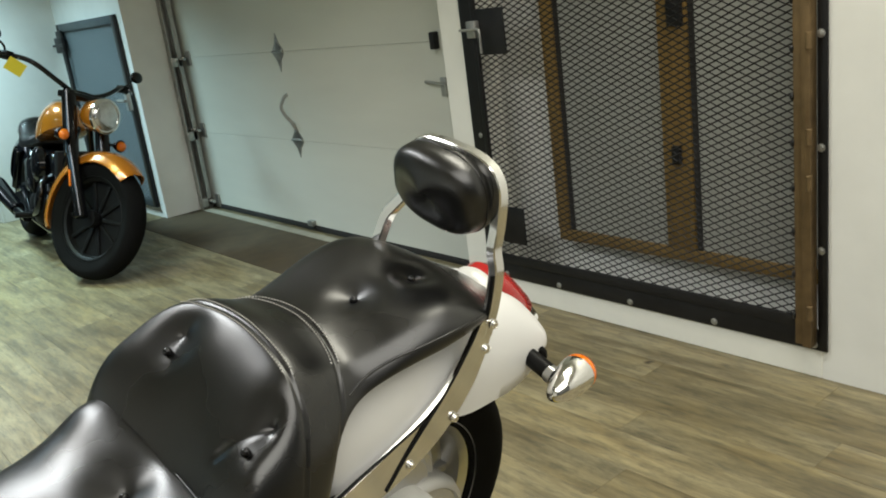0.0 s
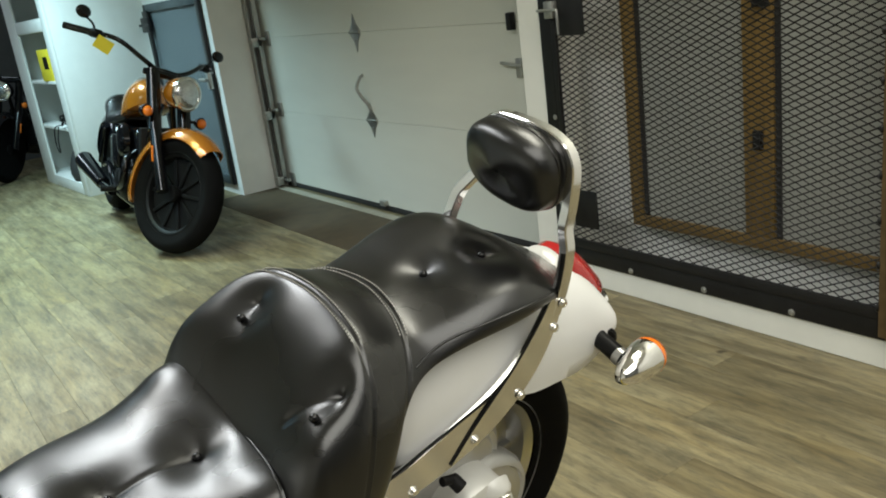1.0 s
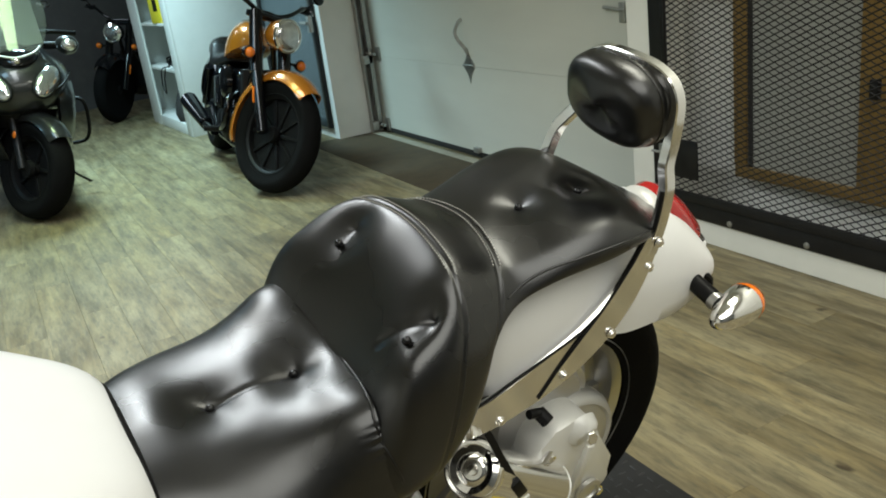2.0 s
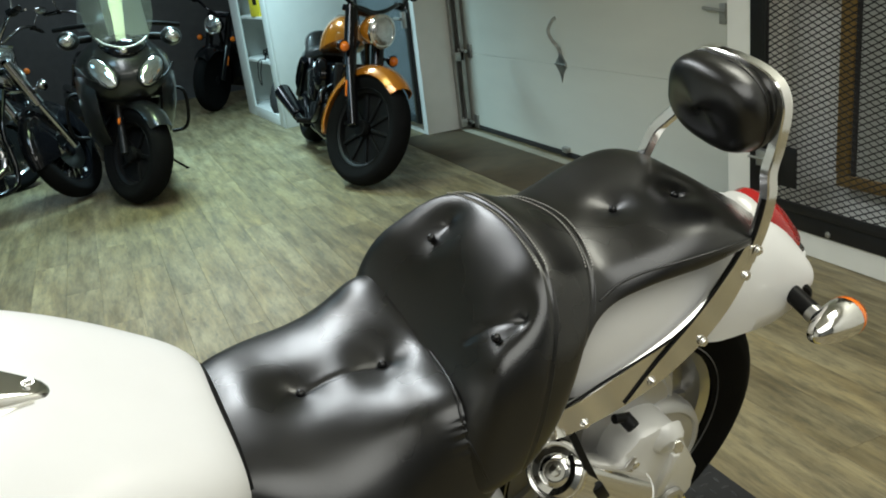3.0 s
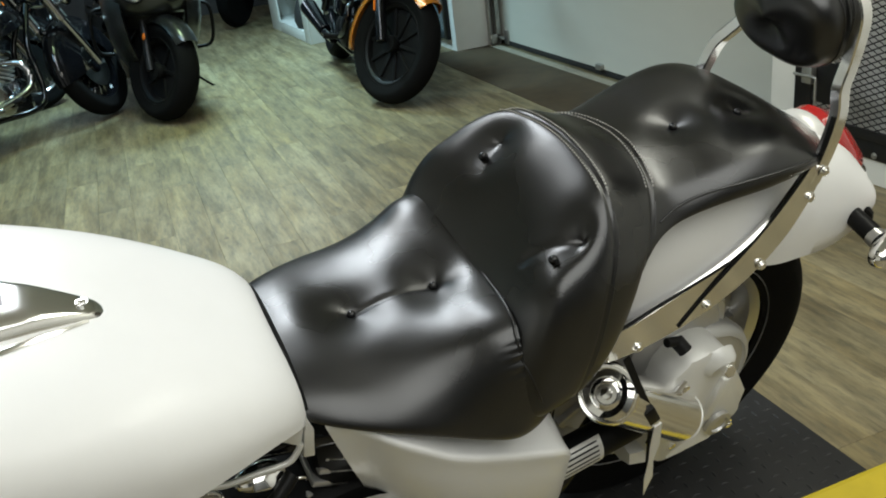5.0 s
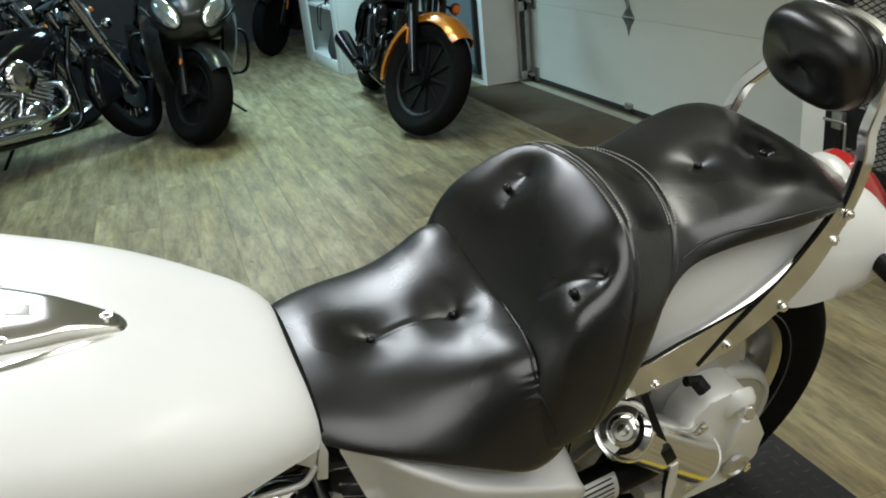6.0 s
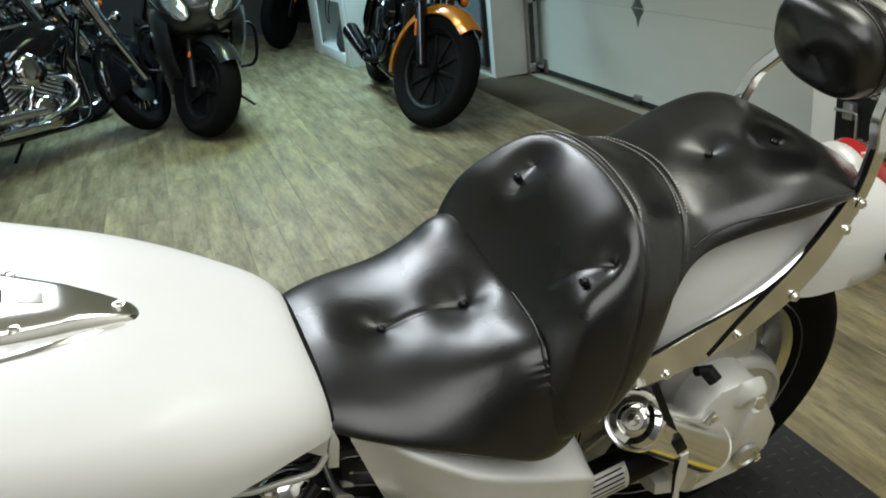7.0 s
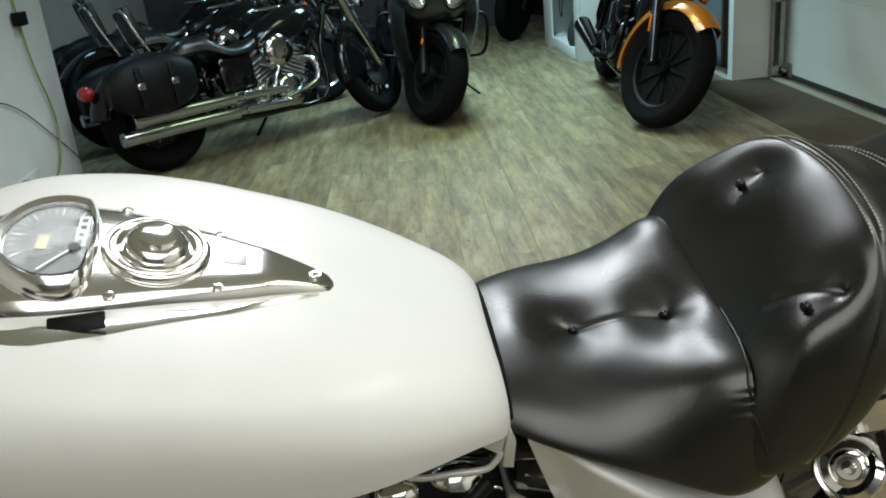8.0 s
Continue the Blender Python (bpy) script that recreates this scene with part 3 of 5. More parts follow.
# floor mat under the white motorcycle
mat_t = thing("floor_mat", pose(-1.9, 0.90, 0), "black ribbed rubber floor mat with yellow edge", "mat")
MX, MY = 2.785, 0.66
part("sheet", box(0, MX, 0.07, MY, 0.0005, 0.011, 0.003), MATBLK, mat_t)
part("edge_strip", loft([[(x, 0.0695, .0005), (x, 0.0695, .011), (x, 0.06, .0115), (x, 0.004, .004), (x, 0.0, .0005)] for x in (0, MX + .06)]), MATYEL, mat_t, "yellow bevelled edge", smooth=False)
verts, faces = [], []
for i in range(78):
    for j in range(18):
        x, y = 0.02 + i * .0355, 0.085 + j * .032
        if x > MX - .02:
            continue
        dx, dy = (.012, .003) if (i + j) % 2 else (.003, .012)
        b = len(verts)
        verts += [(x - dx, y - dy, .0108), (x + dx, y - dy, .0108), (x + dx, y + dy, .0108), (x - dx, y + dy, .0108), (x, y, .0135)]
        faces += [(b, b + 1, b + 4), (b + 1, b + 2, b + 4), (b + 2, b + 3, b + 4), (b + 3, b, b + 4)]
me = bpy.data.meshes.new("studs")
me.from_pydata(verts, [], faces)
bm = bmesh.new()
bm.from_mesh(me)
tagged(part("studs", bm, MATBLK, mat_t, "", smooth=False), kind="stuff")

# ---- the white motorcycle: x towards its tail, y towards its right side ----
BIKE = Matrix.Translation((-0.090, 1.257, -0.1024)) @ pose(0, 0, 0, 0, 0, 4.5) @ pose(0, 0, 0, 18) @ Matrix.Diagonal((1.08, 1.08, 1.08, 1))
bike = thing("motorcycle", BIKE, "pearl white cruiser motorcycle with black button-tufted leather seat", "motorcycle")


def seat_ring(rows, s, plump, k=56):
    zc, ve, ze, hw, zm, vb, zb = table(rows, s)
    half = [Vector((0, zc)), Vector((ve * .5, zc + (ze - zc) * .35)), Vector((ve, ze)), Vector(((ve + hw) / 2 + plump, ze - (ze - zm) * .38)),
            Vector((hw, zm)), Vector(((hw + vb) / 2 + .004, (zm + zb) / 2)), Vector((vb, zb))]
    pts = [Vector((-half[1].x, half[1].y))] + half
    out = []
    n = len(half) - 1
    for j in range(k + 1):
        t = j / k * n
        i = min(int(t), n - 1)
        u = t - i
        a, b, c = pts[i], pts[i + 1], pts[i + 2]
        d = pts[i + 3] if i + 3 < len(pts) else c * 2 - b
        out.append(0.5 * (2 * b + (c - a) * u + (2 * a - 5 * b + 4 * c - d) * u * u + (3 * b - a - 3 * c + d) * u**3))
    right = [(s, p.x, p.y) for p in out]
    left = [(s, -p.x, p.y) for p in out[1:]]
    return left[::-1] + right


def finer(bm, n):
    co = np.array([v.co[:] for v in bm.verts]).reshape(n, -1, 3)
    mid = (9 * (co + np.roll(co, -1, 1)) - np.roll(co, 1, 1) - np.roll(co, -2, 1)) / 16
    mid[:, -1] = (co[:, -1] + co[:, 0]) / 2
    for e, j in ((0, 1), (-2, -3)):
        mid[:, e] = (co[:, e] + co[:, e + 1]) / 2
    both = np.stack((co, mid), 2).reshape(n, -1, 3)
    out = loft([[tuple(p) for p in r] for r in both])
    bmesh.ops.recalc_face_normals(out, faces=out.faces)
    bm.free()
    return out


def cushion(rows, n, buttons, grooves=(), puckers=(), pleats=False, rounds=16):
    s0, s1 = rows[0][0], rows[-1][0]
    rings = [seat_ring(rows, s0 + (s1 - s0) * i / n, .008 if pleats else .004) for i in range(n + 1)]
    bm = loft(rings)
    bmesh.ops.recalc_face_normals(bm, faces=bm.faces)
    bm.normal_update()
    if max(bm.verts, key=lambda v: v.co.z).normal.z < 0:
        bmesh.ops.reverse_faces(bm, faces=bm.faces)
        bm.normal_update()
    inner = [v for v in bm.verts if s0 + .006 < v.co.x < s1 - .006]
    for _ in range(rounds):
        bmesh.ops.smooth_vert(bm, verts=inner, factor=.5, use_axis_x=True, use_axis_y=True, use_axis_z=True)
    bm = finer(bm, n + 1)
    bm.normal_update()
    for v in bm.verts:
        d = 0.0
        for bs, bv, depth, sig in buttons:
            r = math.sqrt((v.co.x - bs) ** 2 + (v.co.y - bv) ** 2)
            if v.co.z > 0.6:
                d += depth * (.38 * math.exp(-r / (.40 * sig)) + .62 * math.exp(-(r / (1.6 * sig)) ** 2))
        if pleats:
            for sg, amp in ((-1, .0020), (1, .0008)):
                run = sg * v.co.y * .6 - v.co.z * .8
                fold = math.sin(run * 2 * math.pi / .0125 + 1.2 * math.sin(run * 140))
                d += amp * fold * math.exp(-((v.co.x - .104) / .019) ** 2) * math.exp(-((run + .518) / .030) ** 2) * (v.co.y * sg > 0)
        for f, depth, sig in grooves:
            d += depth * math.exp(-((v.co.x - f(v.co.y, v.co.z)) / sig) ** 2)
        for (ps, pv), (qs, qv), depth, sig in puckers:
            w = Vector((qs - ps, qv - pv))
            t = min(1, max(0, ((v.co.x - ps) * w.x + (v.co.y - pv) * w.y) / w.length_squared))
            e2 = (v.co.x - ps - t * w.x) ** 2 + (v.co.y - pv - t * w.y) ** 2
            if v.co.z > 0.6:
                d += depth * math.exp(-e2 / sig**2)
        v.co -= v.normal * d if v.normal.z > -0.3 else Vector()
    return bm


FRONT = [(-.190, .790, .07, .785, .116, .768, .112, .754), (-.14, .797, .080, .788, .150, .758, .140, .742), (-.08, .796, .094, .784, .177, .746, .165, .722),
         (-.02, .797, .115, .787, .196, .729, .183, .700), (.04, .803, .138, .804, .210, .710, .197, .672), (.085, .812, .152, .824, .217, .704, .203, .648),
         (.125, .813, .150, .826, .208, .702, .193, .640), (.165, .80, .135, .80, .186, .70, .175, .655)]
REAR = [(.080, .738, .145, .760, .188, .735, .190, .69), (.112, .798, .163, .842, .212, .765, .212, .645), (.14, .843, .164, .886, .218, .785, .214, .640), (.17, .890, .155, .913, .218, .798, .211, .645),
        (.20, .931, .148, .936, .213, .812, .205, .662), (.23, .960, .133, .956, .204, .828, .195, .70), (.258, .976, .112, .962, .190, .848, .180, .762), (.285, .970, .102, .954, .168, .874, .162, .835),
        (.315, .957, .095, .943, .150, .890, .146, .872), (.35, .950, .092, .937, .141, .903, .138, .886), (.40, .953, .098, .944, .144, .917, .139, .893), (.45, .963, .105, .957, .151, .929, .142, .894),
        (.50, .969, .110, .966, .156, .936, .143, .894), (.54, .969, .108, .966, .156, .938, .142, .900), (.58, .960, .098, .955, .149, .932, .134, .904), (.62, .941, .080, .934, .130, .914, .118, .899),
        (.66, .915, .062, .909, .100, .899, .090, .891), (.70, .890, .036, .886, .060, .882, .055, .878), (.72, .878, .020, .876, .030, .876, .028, .872)]


def ridge(y, z):
    return 0.257 - 0.8 * y * y - 0.25 * max(0, .92 - z)


def strap_line(y, z):
    return 0.350 - 2.0 * y * y - 0.15 * max(0, .90 - z)


seat = part("seat", cushion(FRONT, 170, [(-.059, 0, .024, .029), (.059, -.009, .024, .029)], (), [((-.059, 0), (.059, -.009), .0025, .005)], True, 40), LEATHER, bike,
            "black leather front cushion with two buttons", angle=60)
rear_seat = part("rear_seat", cushion(REAR, 300, [(.194, -.138, .020, .023), (.202, .091, .022, .024), (.437, -.008, .020, .022), (.545, -.024, .022, .022)],
                                      [(ridge, .0016, .0028), (strap_line, .0018, .0028)],
                                      [((.194, -.138), (.146, -.094), .003, .005), ((.202, .091), (.172, .072), .001, .005)], rounds=64), LEATHER, bike,
                 "black leather bolster and tufted pillion cushion", angle=60)
for p, par in (((-.059, 0, .775), seat), ((.059, -.009, .782), seat), ((.437, -.008, .940), rear_seat), ((.545, -.024, .948), rear_seat), ((.194, -.138, .850), rear_seat), ((.202, .091, .885), rear_seat)):
    hit, q, n, _ = par.closest_point_on_mesh(Vector(p))
    part("button", ellipsoid(q + n * .004, .0066, .0066, .0066, 16, 10), BLACK, par, "small round covered button")


def on_seat(s, y):
    hit, p, n, _ = rear_seat.ray_cast(Vector((s, y, 1.3)), Vector((0, 0, -1)))
    return p + Vector((0, 0, .0003))


def stitches(line, off, y0, y1, n):
    bm = bmesh.new()
    for i in range(n):
        y = y0 + (y1 - y0) * (i + .5) / n
        q = on_seat(line(y, .9), y)
        q = on_seat(line(y, q.z) + off, y)
        y2 = y + (y1 - y0) / n * .55
        q2 = on_seat(line(y2, q.z) + off, y2)
        q2.y, q.y = y2, y
        b = rod(q + Vector((0, 0, .0016)), q2 + Vector((0, 0, .0016)), .0011, 5)
        bm = join(bm, b)
    return bm


for line in (ridge, strap_line):
    for off in (-.006, .006):
        tagged(part("stitching", stitches(line, off, -.105, .135, 44), THREAD, rear_seat, "pale thread stitching"), kind="stuff")
# welts that carry the two seams down the near and far sides
for sg in (-1, 1):
    for line, z0, z1 in ((ridge, .945, .770), (strap_line, .925, .895)):
        on = []
        for z in np.linspace(z0, z1, 15):
            y = .14
            for _ in range(6):
                hit, q, n, _ = rear_seat.ray_cast(Vector((line(y, z) + .006, sg * .4, z)), Vector((0, -sg, 0)))
                y = abs(q.y) if hit else y
            on.append(q - Vector((0, sg * .0004, 0)))
        part("welt", tube(on[::2], .0014, 5), LEATHER, rear_seat)
# piping along the crease between cushion and bolster
crease = []
for y in np.linspace(-.176, .03, 25):
    hit, q, n, _ = seat.ray_cast(Vector((.124 - .8 * y * y, y, 1.2)), Vector((0, 0, -1)))
    crease.append(q + Vector((-.003, 0, .0015)))
side = []
z0 = crease[0].z
for z in np.linspace(z0 - .012, .735, 6):
    at = Vector((crease[0].x + (z0 - z) * .28, -.4, z))
    side.append(min((ob.ray_cast(at, Vector((0, 1, 0)))[1] for ob in (seat, rear_seat)), key=lambda q: q.y))
part("piping", sweep(smooth_path(side[::-1] + crease[1::2], 4), .0017), LEATHER, seat)
lip = []
for x, z in ((.325, .905), (.36, .916), (.40, .926), (.45, .934), (.50, .939), (.54, .940), (.58, .934), (.62, .917)):
    hit, q, n, _ = rear_seat.ray_cast(Vector((x, -.4, z)), Vector((0, 1, 0)))
    lip.append(q)
part("seat_lip", tube(lip, .0020), LEATHER, rear_seat)

TANK = [(-.160, .780, .10, .745), (-.166, .800, .122, .748), (-.185, .824, .143, .762), (-.22, .848, .164, .777), (-.27, .874, .186, .786), (-.33, .902, .205, .790), (-.39, .928, .215, .791),
        (-.456, .952, .222, .790), (-.535, .979, .228, .80), (-.60, .996, .230, .81), (-.69, 1.008, .224, .82), (-.77, 1.000, .205, .83), (-.84, .975, .172, .845), (-.90, .935, .11, .87)]


def tank_n(s):
    return 3.0 + 2.2 * min(1, max(0, (-s - .24) / .25))


def tank_top(s, y):
    top, hw, bot = table(TANK[::-1], s)
    n = tank_n(s)
    return bot + (top - bot) * max(0, 1 - (abs(y) / hw) ** n) ** (1 / n)


rings = []
for i in range(70):
    s = -.160 - (.90 - .160) * i / 69
    top, hw, bot = table(TANK[::-1], s)
    rings.append(arch(s, top, hw, bot, tank_n(s), 48, .16))
tank = part("fuel_tank", loft(rings), WHITE, bike, "glossy pearl white teardrop tank", angle=50)
# black strip that stands for the shade in the gap between tank and seat
part("gap_shade", sweep([Vector(arch(-.174, .800, .128, .735, 2.6, 30)[i]) for i in range(4, 27)], .010), BLACKP, bike)

# chrome console on the tank
CON = [(-.350, .004), (-.356, .014), (-.375, .023), (-.41, .036), (-.456, .052), (-.51, .068), (-.574, .086), (-.62, .094), (-.66, .096), (-.70, .090), (-.74, .06), (-.755, .02)]


def console_ring(s, w):
    k = 18
    out = []
    for j in range(k + 1):
        y = -w + 2 * w * j / k
        e = max(0, 1 - (abs(y) / w) ** 4)
        out.append((s, y, tank_top(s, 0) - .004 + .020 * min(1, w / .04) * (e ** .5)))
    out += [(s, w, tank_top(s, w) - .012), (s, -w, tank_top(s, -w) - .012)]
    return out


rings = []
for i in range(46):
    s = -.350 - (.755 - .350) * i / 45
    rings.append(console_ring(s, table(CON[::-1], s)[0]))
console = part("console", loft(rings), CHROME, bike, "chrome teardrop tank console", angle=45)
# flared lower skirt of the console
part("console_skirt", loft([[(s, -w * a, z) for a, z in ((1.02, tank_top(s, w) - .002), (1.28, tank_top(s, w * 1.28) + .003), (1.40, tank_top(s, w * 1.40) + .001), (1.02, tank_top(s, w) - .012))]
                            for s, w in ((-.37, .018), (-.41, .034), (-.46, .053), (-.52, .070), (-.58, .087), (-.64, .095), (-.70, .090), (-.74, .06))]), CHROME, console)
cz = tank_top(-.535, 0) + .016
capm = Matrix.Translation((-.535, 0, cz)) @ pose(0, 0, 0, 0, 17, 0)
cap = part("filler_cap", lathe([(.043, -.006), (.0435, .004), (.041, .009), (.038, .007), (.035, .006), (.033, .012), (.026, .017), (.012, .020), (.002, .021)], 40, capm), CHROME, console, "round chrome fuel filler cap")
part("cap_ring", sweep([capm @ Vector((.0515 * math.cos(a), .050 * math.sin(a), .001)) for a in np.linspace(0, 2 * math.pi, 41)[:-1]], .0062, closed=True), CHROME, console, "raised chrome ring round the cap")
part("cap_grip", lathe([(.020, .018), (.022, .024), (.016, .027), (.004, .028)], 32, capm), CHROME, cap)
gm = Matrix.Translation((-.634, 0, tank_top(-.634, 0) + .016)) @ pose(0, 0, 0, 0, 11, 0) @ Matrix.Diagonal((.95, 1.18, 1, 1))


def picked(bm):
    """Flattens the rear edge of the round instrument and draws its near edge to a point."""
    inv = gm.inverted()
    for v in bm.verts:
        q = inv @ v.co
        if q.x > .026:
            q.x = .026 + (q.x - .026) * .45
        q.x += .22 * max(0, -q.y - .02)
        v.co = gm @ q
    return bm


bez = part("speedometer", picked(lathe([(.070, -.014), (.070, .004), (.067, .012), (.060, .017), (.054, .014), (.053, .006), (.002, .005)], 44, gm)), CHROME, console, "round speedometer in a chrome bezel")
part("dial", picked(lathe([(.052, .006), (.052, .0075), (.001, .0075)], 40, gm)), DIALF, bez, "pale grey dial")
part("glass", picked(lathe([(.053, .013), (.04, .0155), (.001, .0165)], 40, gm)), GLASS, bez).visible_shadow = False
ticks = bmesh.new()
for i in range(25):
    a = radians(-30 + 240 * i / 24)
    r0 = .040 if i % 4 else .036
    ticks = join(ticks, moved(box(r0, .048, -.0006 if i % 4 else -.001, .0006 if i % 4 else .001, .0076, .0082), gm @ pose(0, 0, 0, 0, 0, math.degrees(a))))
part("scale_marks", picked(ticks), MARKS, bez)
part("needle", moved(box(-.006, .044, -.0011, .0011, .009, .010), gm @ Matrix.Translation((.022, -.012, 0)) @ pose(0, 0, 0, 0, 0, 225)), MARKS, bez)
part("needle_hub", lathe([(.007, .008), (.006, .011), (.001, .0115)], 18, gm @ Matrix.Translation((.022, -.012, 0))), BLACKP, bez)
part("display", moved(box(-.006, .006, -.010, .010, .0078, .0086), gm @ Matrix.Translation((-.012, -.004, 0))), material("display_cream", (.42, .40, .24), .4), bez)
part("indicator_panel", moved(box(.020, .032, -.010, .034, .0078, .0090), gm), ALU, bez)
for k in range(4):
    part("indicator", moved(box(.023, .029, -.006 + k * .0105, -.001 + k * .0105, .0090, .0096), gm), DIALF, bez)
for s, y in ((-.474, -.046), (-.574, -.074), (-.474, .046), (-.574, .074), (-.372, 0)):
    part("screw", bolt((s, y, tank_top(s, 0) + .010), (.1, y * 2, 1), .005, .004), CHROME, console)
part("badge", moved(box(-.013, .013, -.010, .010, 0, .0015, .0005), Matrix.Translation((-.456, 0, tank_top(-.456, 0) + .0155)) @ pose(0, 0, 0, 0, 20, 0)), ALU, console, "small square badge")
part("ignition_switch", moved(lathe([(.016, 0), (.016, .012), (.010, .014), (.002, .014)], 24), Matrix.Translation((-.69, -.11, tank_top(-.69, .11) + .002)) @ pose(0, 0, 0, 40)), BLACKP, console)
# Black patch set in for a dark reflection on the chrome skirt.
part("skirt_reflection", moved(box(-.028, .028, -.006, .012, -.001, .002, .002), Matrix.Translation((-.60, -.112, tank_top(-.60, .112) + .004)) @ pose(0, 0, 0, 32)), BLACKP, console)

# rear fender, tail lamp
FEN = [(.26, .78, .08, .700), (.31, .862, .125, .715), (.37, .892, .135, .735), (.45, .902, .137, .745), (.53, .903, .136, .745), (.60, .903, .132, .722), (.66, .893, .128, .712), (.71, .880, .125, .706),
       (.75, .866, .122, .710), (.79, .838, .118, .724), (.815, .811, .114, .743), (.83, .787, .105, .757), (.838, .772, .08, .763), (.842, .768, .04, .765)]
rings = []
for i in range(60):
    s = .26 + (.842 - .26) * i / 59
    rings.append(arch(s, *table(FEN, s), 2.6, 34, .05))
rfen = part("rear_fender", loft(rings), WHITE, bike, "glossy pearl white rear fender", angle=50)
part("fender_trim", tube([(.27, -.150, .728), (.305, -.151, .740), (.34, -.151, .752), (.38, -.151, .764), (.44, -.151, .782), (.47, -.150, .792)], .0022), BLACKP, rfen)
tail = part("tail_lamp", loft([[(s, w * math.cos(a), zb + (zt - zb) * math.sin(a)) for a in np.linspace(0, math.pi, 17)] + [(s, -w, zb - .01), (s, w, zb - .01)]
                               for s, w, zb, zt in ((0.700, 0.026, 0.866, 0.872), (0.712, 0.042, 0.862, 0.884), (0.735, 0.052, 0.850, 0.888), (0.765, 0.056, 0.830, 0.874), (0.810, 0.056, 0.795, 0.835), (0.840, 0.050, 0.778, 0.786))]), SATIN, bike, "tail lamp in a silver housing")
part("lens", loft([[(s, w * math.cos(a), zb + (zt - zb) * math.sin(a)) for a in np.linspace(0, math.pi, 17)] + [(s, -w, zb - .01), (s, w, zb - .01)]
                   for s, w, zb, zt in ((0.742, 0.040, 0.862, 0.886), (0.755, 0.050, 0.846, 0.892), (0.785, 0.056, 0.822, 0.878), (0.815, 0.056, 0.802, 0.852), (0.845, 0.050, 0.790, 0.818), (0.860, 0.030, 0.784, 0.792))]), RED, tail, "red plastic lens")
part("lamp_lip", loft([[(s, w * math.cos(a), zb + .012 * math.sin(a)) for a in np.linspace(0, math.pi, 13)] + [(s, -w, zb - .015), (s, w, zb - .015)]
                       for s, w, zb in ((0.762, 0.062, 0.822), (0.80, 0.062, 0.800), (0.845, 0.056, 0.776), (0.872, 0.044, 0.764), (0.880, 0.020, 0.760))]), CHROME, tail)

# chrome struts, sissy bar and pad
for sg in (-1, 1):
    path = smooth_path([(.245, .698, .028), (.31, .700, .034), (.37, .714, .040), (.44, .737, .042), (.50, .770, .039), (.548, .814, .033), (.580, .864, .025), (.602, .915, .017)], 6)
    rings = []
    for k, q in enumerate(path):
        e, f = path[max(k - 1, 0)], path[min(k + 1, len(path) - 1)]
        n = Vector((-(f.y - e.y), f.x - e.x)).normalized() * q.z
        y = .146 - .010 * (k / len(path)) ** 3
        rings.append([(q.x + n.x * u, sg * (y + d), q.y + n.y * u) for u, d in ((-1, .0), (-.94, .005), (.94, .005), (1, .0), (.94, -.005), (-.94, -.005))])
    st = part("fender_strut", loft(rings), CHROME, bike, "wide flat chrome fender strut")
    part("edge_strip", sweep(smooth_path([(.398, sg * .152, .690), (.410, sg * .152, .706), (.435, sg * .152, .740), (.465, sg * .152, .775), (.500, sg * .151, .812), (.532, sg * .149, .850), (.560, sg * .146, .890), (.585, sg * .142, .930)], 6), .0021), BLACKP, st, "black rubber edge strip")
    for s, z in ((.610, .905), (.600, .862), (.537, .760), (.447, .713), (.327, .678)):
        part("bolt", bolt((s, sg * (.151 if s < .55 else .145), z), (0, sg, 0), .0062, .006), CHROME, st)
HOOP = [(.602, -.136, .885), (.616, -.132, .935), (.624, -.125, .985), (.624, -.115, 1.02), (.631, -.110, 1.055), (.632, -.107, 1.095), (.631, -.102, 1.120), (.630, -.085, 1.140), (.630, -.05, 1.149), (.630, 0, 1.148)]
FAR = [(.630, .055, 1.138), (.630, .078, 1.11), (.629, .082, 1.07), (.627, .086, 1.035), (.624, .100, 1.012), (.618, .116, .985), (.610, .122, .950), (.598, .130, .885)]
hoop = smooth_path(HOOP + FAR, 6)
sissy = part("sissy_bar", sweep(hoop, [(-.007, -.010), (.007, -.010), (.009, -.008), (.009, .008), (.007, .010), (-.007, .010), (-.009, .008), (-.009, -.008)], (1, 0, 0)), CHROME, bike, "bent chrome sissy bar")
part("bar_edge", sweep([Vector((p[0] - .010, p[1] * 1.02, p[2])) for p in smooth_path(HOOP[:3], 6)], .004), BLACKP, sissy)


def pad_ring(d, k):
    out = []
    for i in range(44):
        a = 2 * math.pi * i / 44
        c, q = math.cos(a), math.sin(a)
        y = math.copysign(abs(c) ** .76, c)
        z = math.copysign(abs(q) ** .80, q)
        wid = .091 - .014 * (z < 0) * z * z
        out.append((.624 + d * .8 - .012 * z, y * wid * k - .006, 1.086 + z * .068 * k - .006 * y * y * (z < 0)))
    return out


pad = part("backrest_pad", loft([pad_ring(d, k) for d, k in ((.020, .80), (.019, .92), (.013, .975), (.002, 1.0), (-.018, 1.0), (-.030, .985), (-.040, .955), (-.048, .91), (-.0545, .84), (-.059, .74), (-.0620, .58), (-.0636, .38), (-.0644, .18), (-.0646, .04))]), LEATHER, bike, "puffed black leather backrest pad", angle=75)
part("piping", sweep([Vector(q) for q in pad_ring(-.008, 1.001)], .0014, closed=True), LEATHER, pad)
part("pad_mount", box(.618, .628, -.09, .09, 1.08, 1.11, .003), CHROME, sissy)

